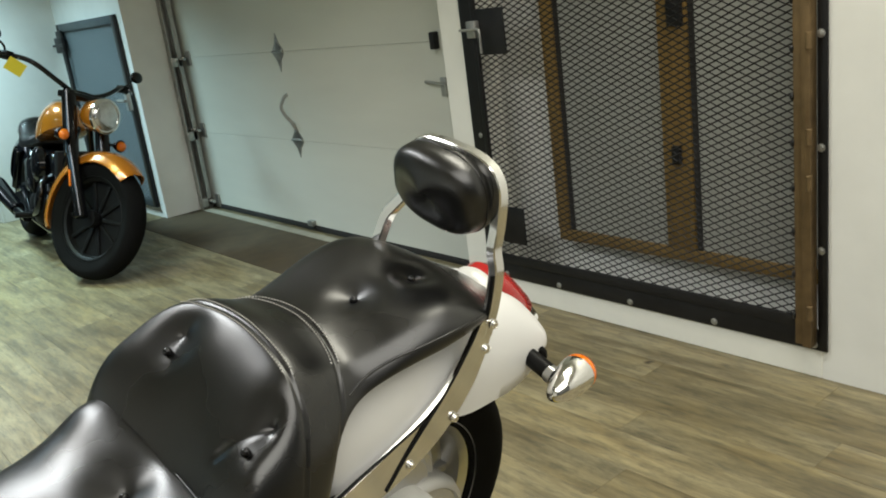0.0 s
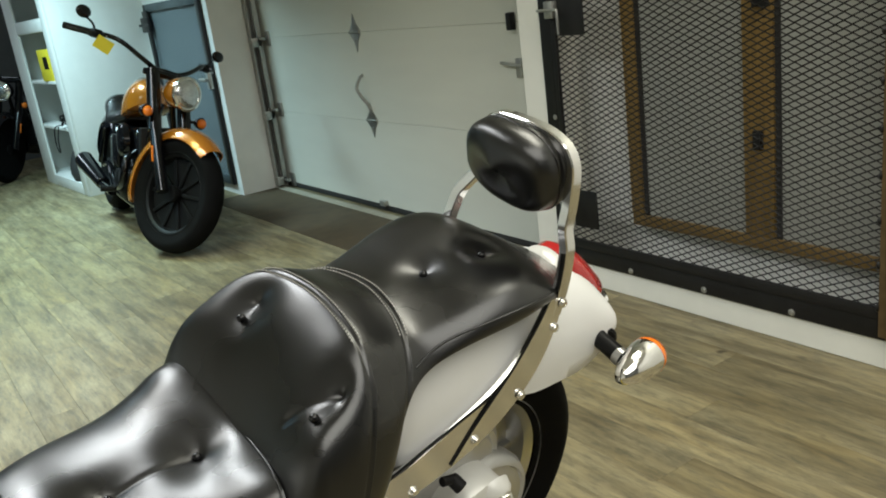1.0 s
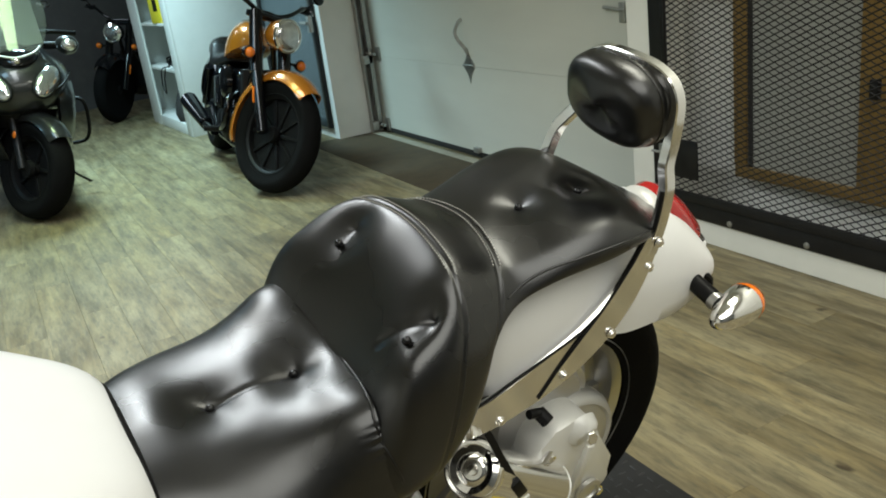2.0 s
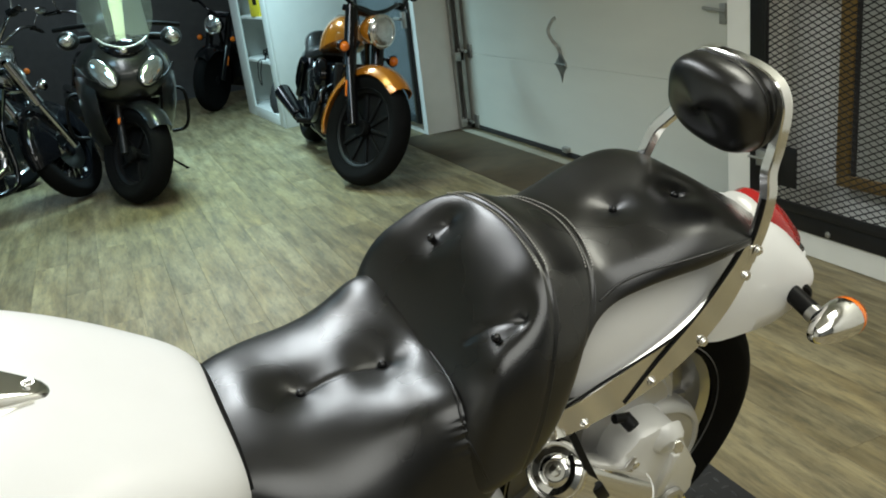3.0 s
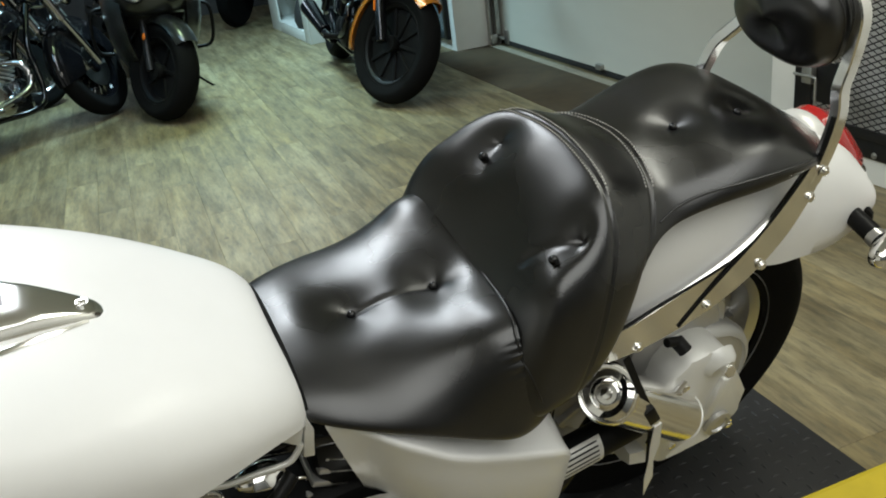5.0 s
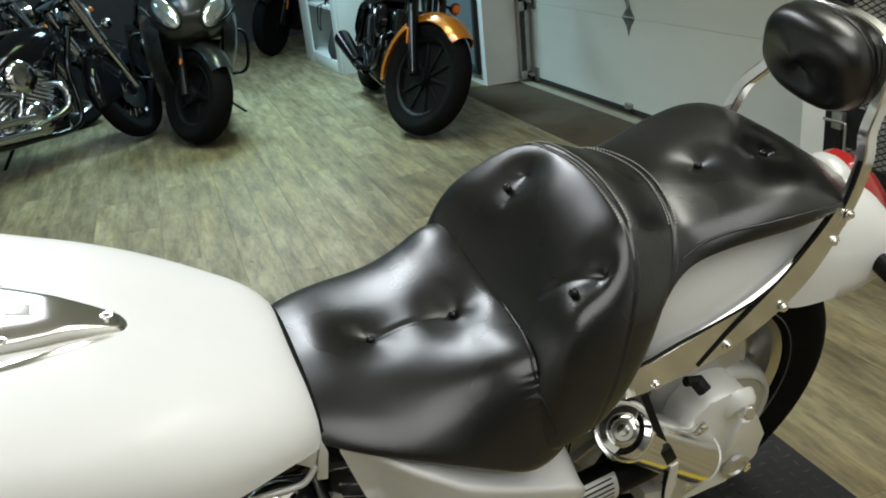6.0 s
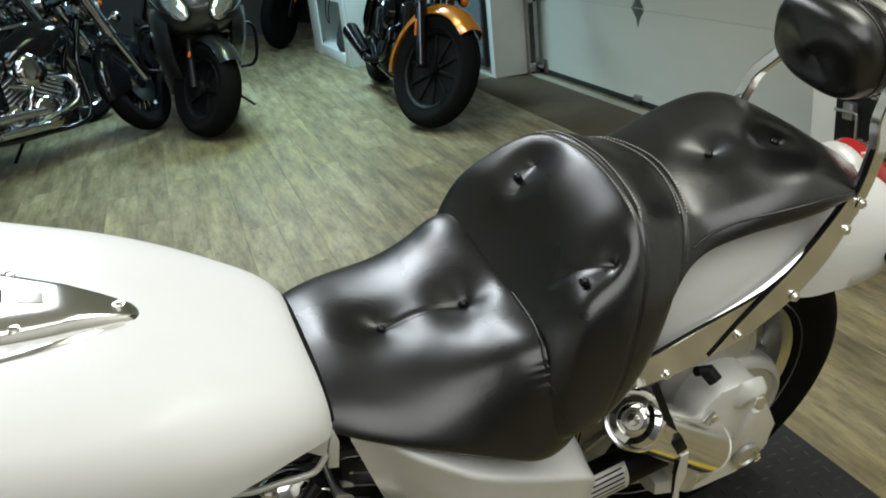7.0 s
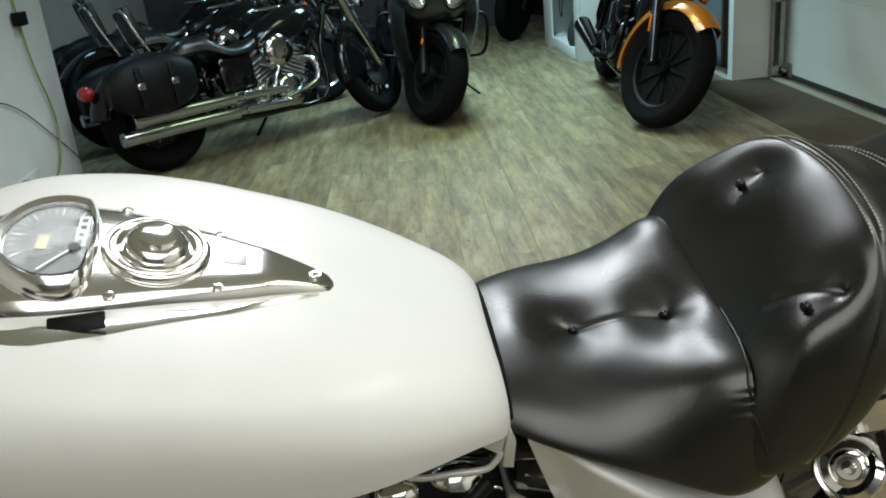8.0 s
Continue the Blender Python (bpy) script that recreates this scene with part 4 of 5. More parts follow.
# turn signals
for sg in (-1, 1):
    sm = Matrix.Translation((.722, sg * .205, .740)) @ pose(0, 0, 0, 0, 0, -sg * 8) @ pose(0, 0, 0, 0, 90, 0)
    sig = part("turn_signal", lathe([(.002, 0), (.010, .002), (.016, .010), (.026, .034), (.032, .062), (.034, .086), (.034, .092)], 28, sm), CHROME, bike, "chrome bullet turn signal")
    part("lens", lathe([(.0342, .0922), (.0338, .100), (.029, .110), (.016, .116), (.002, .118)], 28, sm), AMBER, sig, "amber plastic lens")
    part("stalk", rod((.770, sg * .105, .752), (.764, sg * .192, .744), .016, 14), BLACKP, sig, "thick black rubber stalk")
    part("collar", rod((.766, sg * .160, .746), (.765, sg * .178, .745), .0168, 14), ALU, sig)
    part("stalk_cover", rod((.82, sg * .06, .735), (.790, sg * .115, .735), .026, 12), BLACKP, sig)
part("plate_bracket", box(.80, .815, -.05, .05, .66, .745, .006), BLACKP, bike, "black plate bracket under the tail")
part("tail_reflector", ellipsoid((.872, .0, .752), .016, .05, .016), WHITE, rfen)

# wheels and drive
wheel(bike, (.495, 0, .449), .332, .16, .232, (RUBBER, ALU), "cast", 5)
wheel(bike, (-1.03, 0, .449), .332, .12, .225, (RUBBER, SATIN), "cast", 5)
dm = Matrix.Translation((.505, -.085, .475)) @ pose(0, 0, 0, 90)
drive = part("final_drive", lathe([(.125, 0), (.128, .02), (.122, .036), (.112, .042), (.108, .037), (.080, .046), (.030, .050), (.004, .051)], 48, dm), ALU, bike, "cast silver shaft drive housing")
face = [(.405, .585), (.432, .612), (.470, .618), (.505, .606), (.532, .574), (.548, .530), (.566, .470), (.592, .424), (.588, .402), (.545, .376), (.480, .352), (.425, .352), (.395, .385), (.392, .470)]
part("drive_arm", plate(face, 1, -.172, -.085, .014), SATIN, drive, "cast housing with bevelled edges", angle=35)
part("boss", lathe([(.034, -.01), (.030, .006), (.022, .014), (.002, .015)], 24, Matrix.Translation((.492, -.168, .583)) @ pose(0, 0, 0, 105)), SATIN, drive)
part("rib", moved(box(-.010, .010, -.010, .006, -.055, .045, .006), Matrix.Translation((.505, -.172, .500)) @ pose(0, 0, 0, 0, 12, 0)), SATIN, drive)
part("slot", moved(box(-.006, .006, -.002, .002, -.014, .014, .002), Matrix.Translation((.416, -.173, .566)) @ pose(0, 0, 0, 0, 35, 0)), ALU, drive)
part("lower_arm", loft([[(s, y0, z + h), (s, y1, z + h * .7), (s, y1 - .006, z - h * .3), (s, y1 + .02, z - h), (s, y0, z - h)] for s, y0, y1, z, h in
                        ((.37, -.08, -.150, .375, .022), (.44, -.08, -.168, .378, .032), (.52, -.08, -.172, .392, .034), (.58, -.08, -.160, .410, .026), (.60, -.08, -.14, .418, .012))]), SATIN, drive, angle=30)
part("filler_plug", rod((.492, -.176, .580), (.490, -.198, .592), .0115, 6), CHROME, drive, "chrome hexagonal plug")
part("drain_cover", lathe([(.026, 0), (.026, .008), (.018, .010), (.016, .006), (.002, .006)], 24, Matrix.Translation((.53, -.174, .42)) @ pose(0, 0, 0, 90)), ALU, drive)
for s, z in ((.43, .555), (.39, .44), (.44, .40), (.57, .385)):
    part("bolt", bolt((s, -.168, z), (0, -1, 0), .008, .008), CHROME, drive)
part("ring_gear_cover", lathe([(.115, 0), (.12, .012), (.105, .03), (.095, .028), (.088, .036), (.06, .04), (.004, .042)], 40, Matrix.Translation((.455, -.07, .585)) @ pose(0, 0, 0, 90)), ALU, drive)
part("breather_cap", join(rod((.408, -.145, .652), (.416, -.165, .640), .012, 12), rod((.385, -.150, .660), (.412, -.150, .652), .008, 12)), BLACKP, drive)
canis = part("shaft_cover", rod((.264, -.172, .630), (.436, -.172, .482), .043, 32), CHROME, bike, "chrome shaft cover tube")
capm = Matrix.Translation((.262, -.176, .634)) @ Vector((-.62, -.40, .68)).to_track_quat("Z", "Y").to_matrix().to_4x4()
cap = part("cover_cap", lathe([(.044, -.030), (.046, -.012), (.0455, -.002), (.042, .002), (.038, .001), (.036, -.002), (.026, -.001), (.022, .006), (.017, .008), (.015, .004), (.009, .004), (.007, .009), (.001, .010)], 36, capm), CHROME, canis, "round chrome end cap")
part("cap_ring", lathe([(.0462, -.016), (.0475, -.013), (.0462, -.010)], 36, capm), CHROME, cap)
part("end_band", rod((.428, -.172, .489), (.438, -.172, .480), .0445, 32), SATIN, canis)
shock = part("shock_absorber", rod((.12, -.14, .43), (.37, -.14, .475), .030, 20), BLACKP, bike, "black shock absorber with a printed label")


def on_shock(s, a, r):
    return (s, -.14 - r * math.cos(a), .43 + (s - .12) * .18 + r * math.sin(a))


part("label_sticker", loft([[on_shock(s, a, .0312) for a in np.linspace(-.3, 1.3, 9)] for s in (.20, .29)], closed=False, caps=False), SATIN, shock, "pale printed warning label")
for i in range(5):
    part("text_bar", loft([[on_shock(s, a, .0318) for a in (i * .25, i * .25 + .09)] for s in (.208, .282)], closed=False, caps=False), BLACKP, shock)
strap = part("hanging_strap", sweep(smooth_path([(.27, -.19, .72), (.29, -.20, .67), (.315, -.205, .615), (.33, -.21, .58), (.34, -.21, .52), (.35, -.21, .46)], 5),
                                    [(-.0055, -.0015), (.0055, -.0015), (.0055, .0015), (-.0055, .0015)], (0, 1, 0)), BLACKP, bike, "black strap with a buckle and paper tag")
part("buckle", moved(box(-.010, .010, -.006, .006, -.022, .022, .003), Matrix.Translation((.325, -.210, .59)) @ pose(0, 0, 0, 0, -28, 0)), BLACKP, strap)
part("paper_tag", plate([(.334, .56), (.347, .565), (.356, .51), (.352, .47), (.362, .42), (.354, .37), (.345, .42), (.343, .47), (.337, .51)], 1, -.2165, -.2150), SATIN, strap, "curled pale paper tag")

# side cover, engine, frame
COVER = [(-.152, .747, .140), (-.12, .735, .150), (-.077, .716, .180), (-.043, .697, .195), (0, .668, .205), (.08, .625, .208), (.156, .585, .205), (.19, .560, .198), (.208, .530, .186)]
cov = []
for i in range(33):
    u = i / 32
    s = -.152 + .360 * u
    rz, ry = table(COVER, s)
    ring = []
    for dy, dz in ((.085, .034), (.055, .024), (.020, .008), (.009, .0065), (.004, .006), (.001, .003), (0, -.004), (.002, -.014), (.003, -.05), (.009, -.12), (.028, -.20), (.06, -.22)):
        ring.append((s + max(0, -dz) * .28 * (1 - u) ** 2, -(ry - dy), rz + dz))
    cov.append(ring)
part("side_cover", loft(cov), WHITE, bike, "pearl white side cover under the seat", angle=50)
# Black ellipsoid added for the dark of a notch in the cover's edge.
part("notch_shade", ellipsoid((-.122, -.138, .742), .014, .008, .006), BLACKP, bike)
part("side_cover", loft([[(x, -y, z) for x, y, z in r] for r in cov]), WHITE, bike, "", angle=50)
eng = part("engine", join(box(-.50, .04, -.12, .12, .28, .56, .03), box(-.16, .22, -.1, .1, .52, .70, .02)), BLACKP, bike, "black V-twin engine with chrome covers")
for tilt, sx in ((-26, -.36), (26, -.16)):
    em = Matrix.Translation((sx, 0, .40)) @ pose(0, 0, 0, 0, tilt, 0)
    for k in range(9):
        part("cooling_fin", moved(box(-.085, .085, -.10, .10, .10 + k * .026, .112 + k * .026, .004), em), ALU, eng)
    part("rocker_cover", moved(box(-.08, .08, -.10, .10, .33, .365, .015), em), CHROME, eng)
part("cam_cover", lathe([(.12, 0), (.12, .02), (.09, .04), (.02, .045)], 36, Matrix.Translation((-.12, -.13, .43)) @ pose(0, 0, 0, 90)), CHROME, eng)
part("bracket", plate([(-.172, .768), (-.165, .745), (-.168, .695), (-.183, .700), (-.177, .748)], 1, -.137, -.129, .0015), SATIN, eng, "upright silver bracket behind the tank")
part("bracket", plate([(-.214, .748), (-.186, .758), (-.177, .750), (-.183, .719)], 1, -.134, -.128, .0015), SATIN, eng)
part("seam_bar", sweep(smooth_path([(-.302, -.133, .709), (-.280, -.134, .700), (-.245, -.134, .699), (-.212, -.134, .697), (-.198, -.134, .700), (-.188, -.133, .712), (-.182, -.132, .724)], 5), .0042), SATIN, eng, "pale bar below the tank")
part("heat_plate", plate([(-.292, .714), (-.230, .742), (-.238, .716), (-.256, .702)], 1, -.122, -.116, .001), BLUESTEEL, eng)
part("rocker_cap", join(ellipsoid((-.238, -.122, .677), .034, .020, .015), moved(box(-.016, .016, -.012, .012, -.006, .008, .004), Matrix.Translation((-.236, -.134, .680)) @ pose(0, 0, 0, 40, 14, 0))), CHROME, eng, "polished cap below the tank")
part("acorn_cover", ellipsoid((-.314, -.142, .688), .028, .020, .018), CHROME, eng, "polished round cover")
part("cable_guide", tube([(-.205, -.13, .650), (-.196, -.14, .668), (-.186, -.14, .664), (-.182, -.13, .645)], .0022), CHROME, eng)
part("hose", tube([(-.20, -.14, .68), (-.24, -.16, .66), (-.29, -.155, .63), (-.32, -.14, .58)], .010), BLACKP, eng)
for sg in (-1, 1):
    part("frame_tube", tube([(-.84, sg * .03, .86), (-.60, sg * .07, .79), (-.2, sg * .10, .70), (.1, sg * .12, .66), (.3, sg * .12, .64)], .018), BLACK, bike)
    part("frame_tube", tube([(-.84, sg * .03, .78), (-.68, sg * .09, .50), (-.60, sg * .12, .28), (-.2, sg * .13, .26), (.2, sg * .12, .30), (.33, sg * .10, .46)], .018), BLACK, bike)
    part("fork_leg", rod((-1.03, sg * .10, .449), (-.86, sg * .10, .96), .026, 18), CHROME, bike)
part("fork_clamp", box(-.90, -.82, -.13, .13, .93, .97, .012), CHROME, bike)
part("front_fender", fender((-1.03, 0, .449), .375, .16, 20, 175), WHITE, bike, "white front fender")
part("side_stand", rod((-.25, -.12, .30), (-.30, -.385, .25), .012, 12), BLACK, bike)
part("stand_foot", box(-.325, -.27, -.42, -.36, .236, .248, .003), BLACK, bike)

# ---- the other motorcycles: x forward, y to the rider's left ----


def steered(angle):
    return Matrix.Translation((.60, 0, .86)) @ Matrix.Rotation(radians(angle), 4, Vector((-.28, 0, .60)).normalized()) @ Matrix.Translation((-.60, 0, -.86))


def cruiser(m, label, paint, metal, dark_fork=False, wheel_style="cast", bags=False, sissy_bar=False, screen=False, bars="wide", group="", steer=0.0):
    """A V-twin cruiser with all its parts, standing on its wheels at z = 0."""
    t = thing("motorcycle", m, label, "motorcycle", group)
    FW, RW = (.83, 0, .325), (-.80, 0, .32)
    TURN = steered(steer)

    def front(name, bm, mat, parent, label=""):
        return part(name, moved(bm, TURN), mat, parent, label)
    fork_m = BLACK if dark_fork else DIMCHROME
    wheel_m = BLACKP if dark_fork else BLACK if bags else metal
    wheel(t, FW, .325, .125, .225, (RUBBER, wheel_m), wheel_style, 10 if wheel_style == "cast" else 36, .0 if dark_fork else .14, TURN)
    wheel(t, RW, .32, .17, .205, (RUBBER, wheel_m), wheel_style, 10 if wheel_style == "cast" else 36)
    for sg in (-1, 1):
        leg = front("fork_leg", rod((FW[0], sg * .105, FW[2]), (.655, sg * .105, .70), .033 if dark_fork else .024, 16), fork_m, t)
        front("fork_cover", rod((.675, sg * .105, .64), (.565, sg * .105, .98 if dark_fork else .94), .038 if dark_fork else .040, 18), fork_m, leg)
        if dark_fork:
            front("reflector", moved(box(-.004, .004, -.012, .012, -.045, .045, .003), Matrix.Translation((.735, sg * .135, .52)) @ pose(0, 0, 0, 0, -18, 0)), AMBER, leg, "amber reflector")
        sig = front("turn_signal", lathe([(.004, -.05), (.026, -.035), (.034, -.01), (.036, 0)], 20, Matrix.Translation((.69, sg * .19, .74)) @ pose(0, 0, 0, 0, 90, 0)), fork_m, t)
        front("lens", ellipsoid((.695, sg * .19, .74), .026, .028, .028, 16, 10), AMBER, sig, "amber signal lens")
        front("stalk", rod((.66, sg * .10, .735), (.675, sg * .18, .74), .009), fork_m, sig)
        if dark_fork:
            pts = [(.55, 0, .985), (.55, sg * .08, .985), (.54, sg * .17, 1.02), (.48, sg * .30, 1.085), (.37, sg * .42, 1.09)]
        elif bars == "wide":
            pts = [(.55, 0, 1.0), (.55, sg * .06, 1.0), (.56, sg * .13, 1.06), (.545, sg * .24, 1.13), (.47, sg * .36, 1.15), (.40, sg * .44, 1.13)]
        else:
            pts = [(.55, 0, 1.0), (.55, sg * .08, 1.0), (.54, sg * .16, 1.05), (.50, sg * .28, 1.08), (.36, sg * .42, 1.04)]
        hb = front("handlebar", tube(pts, .0135), fork_m, t)
        e, d = Vector(pts[-1]), (Vector(pts[-1]) - Vector(pts[-2])).normalized()
        front("grip", rod(e - d * .03, e + d * .11, .018, 14), BLACKP, hb)
        front("lever", tube([e + d * -.03 + Vector((.05, 0, 0)), e + d * .03 + Vector((.06, 0, -.005)), e + d * .12 + Vector((.05, 0, -.01))], .006), fork_m, hb)
        front("switch_box", moved(box(-.03, .03, -.025, .025, -.022, .022, .008), Matrix.Translation(e - d * .055)), BLACKP, hb)
        mh = .07 if dark_fork else .15
        mir = front("mirror", tube([e - d * .05, e - d * .04 + Vector((.02, sg * .02, mh * .6)), e + Vector((.03, sg * .03, mh))], .006), fork_m, hb)
        front("mirror_head", ellipsoid(e + Vector((.035, sg * .05, mh + .02)), .018, .045 if dark_fork else .065, .034, 18, 10), fork_m, mir)
        part("footpeg", rod((.12, sg * .16, .27), (.12, sg * .29, .27), .018), BLACKP, t)
        part("frame_tube", tube([(.56, sg * .03, .80), (.42, sg * .08, .55), (.36, sg * .11, .22), (0, sg * .12, .19), (-.35, sg * .12, .22), (-.6, sg * .11, .34), (-.80, sg * .11, .32)], .018), BLACK, t)
        part("shock", rod((-.78, sg * .125, .34), (-.62, sg * .125, .60), .026, 14), fork_m, t)
    front("steering_head", moved(box(-.05, .05, -.13, .13, -.018, .018, .008), Matrix.Translation((.56, 0, .96))), fork_m, t)
    front("front_fender", fender(FW, .368, .17, 48, 196, flat=.55) if dark_fork else fender(FW, .368, .19, 14, 192, flat=1.5), paint, t)
    rear = part("rear_fender", fender(RW, .372, .215, 15, 172, flat=.5), BLACK if dark_fork else paint, t)
    part("tail_lamp", ellipsoid((-1.155, 0, .53), .045, .07, .045, 16, 10), RED, rear, "red tail lamp")
    hx = .71 if dark_fork else .66
    hm = Matrix.Translation((hx, 0, .875 if dark_fork else .86)) @ pose(0, 0, 0, 0, 88, 0) @ Matrix.Diagonal((.92, .92, 1, 1))
    hl = front("headlight", lathe([(.004, -.12), (.05, -.11), (.085, -.06), (.098, 0), (.099, .035)], 32, hm), paint if dark_fork else DIMCHROME, t)
    front("bezel", lathe([(.097, .030), (.104, .034), (.104, .05), (.092, .056), (.090, .05)], 32, hm), CHROME, hl, "chrome headlight ring")
    front("lens", lathe([(.092, .045), (.08, .056), (.05, .066), (.002, .070)], 32, hm), LENS, hl, "fluted clear headlight glass")
    front("bulb_cover", ellipsoid((hx + .03, 0, .86), .02, .03, .03), DIMCHROME, hl)
    trows = [(-.10, .70, .07, .62), (-.05, .735, .115, .61), (.05, .79, .145, .61), (.18, .835, .155, .63), (.32, .845, .145, .66), (.43, .82, .105, .69), (.50, .78, .05, .71)]
    if dark_fork:
        trows = [(x * .80 - .13, z1 + .09, w * .86, z0 + .09) for x, z1, w, z0 in trows]
    rings = []
    for i in range(34):
        x = trows[0][0] + (trows[-1][0] - trows[0][0]) * i / 33
        rings.append(arch(x, *table(trows, x), 2.3, 26, .2))
    tank_p = part("fuel_tank", loft(rings), paint, t)
    part("tank_console", ellipsoid((trows[3][0] - .01, 0, trows[3][1] - .003), .16, .035, .02), DIMCHROME if not dark_fork else BLACK, tank_p)
    srows = [(-.62, .70, .09, .64), (-.56, .735, .12, .645), (-.42, .745, .14, .645), (-.36, .70, .15, .62), (-.28, .655, .165, .585), (-.15, .66, .15, .59), (-.04, .695, .09, .62)]
    if dark_fork:
        srows = [(x - .10, z1 + .07, w, z0 + .06) for x, z1, w, z0 in srows]
    rings = []
    for i in range(34):
        x = srows[0][0] + .58 * i / 33
        rings.append(arch(x, *table(srows, x), 2.8, 24, .08))
    part("seat", loft(rings), LEATHER, t, "black leather stepped seat")
    eng_p = part("engine", join(box(-.18, .30, -.13, .13, .17, .40, .04), box(-.36, -.16, -.11, .11, .24, .50, .03)), BLACK if dark_fork else metal, t, "V-twin engine with finned cylinders")
    for tilt, x0 in ((26, .12), (-26, .0)):
        em = Matrix.Translation((x0, 0, .34)) @ pose(0, 0, 0, 0, tilt, 0)
        for k in range(7):
            part("cooling_fin", moved(box(-.085, .085, -.10, .10, .04 + k * .026, .052 + k * .026, .004), em), BLACK if dark_fork else ALU, eng_p)
        part("rocker_cover", moved(box(-.075, .075, -.09, .09, .225, .275, .02), em), BLACK if dark_fork else DIMCHROME, eng_p)
    part("air_cleaner", lathe([(.02, 0), (.095, 0), (.105, .015), (.10, .045), (.08, .06), (.04, .066), (.002, .067)], 32, Matrix.Translation((.06, -.11, .56)) @ pose(0, 0, 0, 90)), DIMCHROME if not dark_fork else BLACK, eng_p, "round chrome air cleaner cover")
    part("cam_cover", lathe([(.10, 0), (.10, .02), (.08, .035), (.03, .04), (.002, .041)], 28, Matrix.Translation((.08, -.13, .30)) @ pose(0, 0, 0, 90)), BLACKP if dark_fork else DIMCHROME, eng_p)
    part("cover", lathe([(.07, 0), (.07, .02), (.05, .03), (.002, .035)], 24, Matrix.Translation((-.10, -.13, .30)) @ pose(0, 0, 0, 90)), BLACKP if dark_fork else DIMCHROME, eng_p)
    part("primary_cover", join(ellipsoid((.08, .14, .29), .17, .04, .10), ellipsoid((-.2, .14, .31), .13, .035, .085)), DIMCHROME if not dark_fork else BLACK, eng_p)
    for dz, x0 in ((0, .20), (.085, -.08))[:1 if dark_fork else 2]:
        ex = part("exhaust_pipe", tube([(x0, -.10, .50), (x0 + .08, -.17, .46), (x0 + .05, -.19, .32 + dz), (-.1, -.19, .24 + dz), (-.4, -.19, .24 + dz)], .022), DIMCHROME if not dark_fork else BLACK, t)
        part("muffler", rod((-.35, -.19, .24 + dz), (-.74, -.25, .36 + dz), .045, 20, .06) if dark_fork else rod((-.35, -.19, .24 + dz), (-1.10 + dz, -.20, .235 + dz), .038, 20, .045), DIMCHROME if not dark_fork else BLACK, ex, "long tapered muffler")
        part("heat_shield", rod((.02, -.205, .235 + dz), (-.30, -.205, .24 + dz), .026, 14), BLACK if dark_fork else DIMCHROME, ex)
    part("side_stand", rod((.05, .15, .20), (-.02, .30, .03), .011), BLACK, t)
    for sg in (-1, 1):
        part("side_cover", box(-.38, -.14, *sorted((sg * .145, sg * .10)), .36, .58, .03), BLACK, t)
    if dark_fork:
        part("radiator", box(.38, .44, -.12, .12, .30, .66, .01), BLACKP, t)
        part("frame_cover", box(-.34, .40, -.10, .10, .36, .64, .03), BLACK, t)
    if bags:
        for sg in (-1, 1):
            b = []
            for i in range(13):
                x = -1.12 + .52 * i / 12
                k = math.sin(math.pi * (i + .6) / 13.2) ** .35
                b.append([(x, sg * (.24 + .09 * k * math.cos(a)), .51 + .175 * k * math.sin(a)) for a in np.linspace(0, 2 * math.pi, 21)[:-1]])
            bg = part("saddlebag", loft(b), BLACKP, t, "black leather saddlebag with chrome buckles")
            for x in (-.96, -.76):
                part("strap", moved(box(-.016, .016, -.004, .004, -.13, .11, .002), Matrix.Translation((x, sg * .333, .50))), BLACKP, bg)
                part("buckle", moved(box(-.022, .022, -.006, .006, -.018, .018, .004), Matrix.Translation((x, sg * .338, .50))), DIMCHROME, bg)
    if sissy_bar:
        sb = part("sissy_bar", tube([(-.72, -.11, .60), (-.80, -.09, .80), (-.84, -.07, .93), (-.85, 0, .95), (-.84, .07, .93), (-.80, .09, .80), (-.72, .11, .60)], .010), DIMCHROME, t)
        part("pad", moved(box(-.030, .030, -.075, .075, -.12, .11, .026, 3), Matrix.Translation((-.795, 0, .87)) @ pose(0, 0, 0, 0, -14, 0)), LEATHER, sb, "black backrest pad")
    if screen:
        part("windshield", loft([[(.62 - .14 * k + .10 * (1 - (y / .27) ** 2), y, .95 + .5 * k) for y in np.linspace(-.27 * (1 - .25 * k * k), .27 * (1 - .25 * k * k), 13)] +
                                 [(.615 - .14 * k + .10 * (1 - (y / .27) ** 2), y, .95 + .5 * k) for y in np.linspace(.27 * (1 - .25 * k * k), -.27 * (1 - .25 * k * k), 13)] for k in np.linspace(0, 1, 9)]), SCREEN, t, "clear touring windshield")
    return t


def standing(x, y, heading, lean, dx=0.83):
    """Front contact at (x, y); heading in degrees from +x; lean to the rider's left."""
    h = radians(heading)
    return pose(x - dx * math.cos(h), y - dx * math.sin(h), 0.003, 0, 0, heading) @ pose(0, 0, 0, -lean)


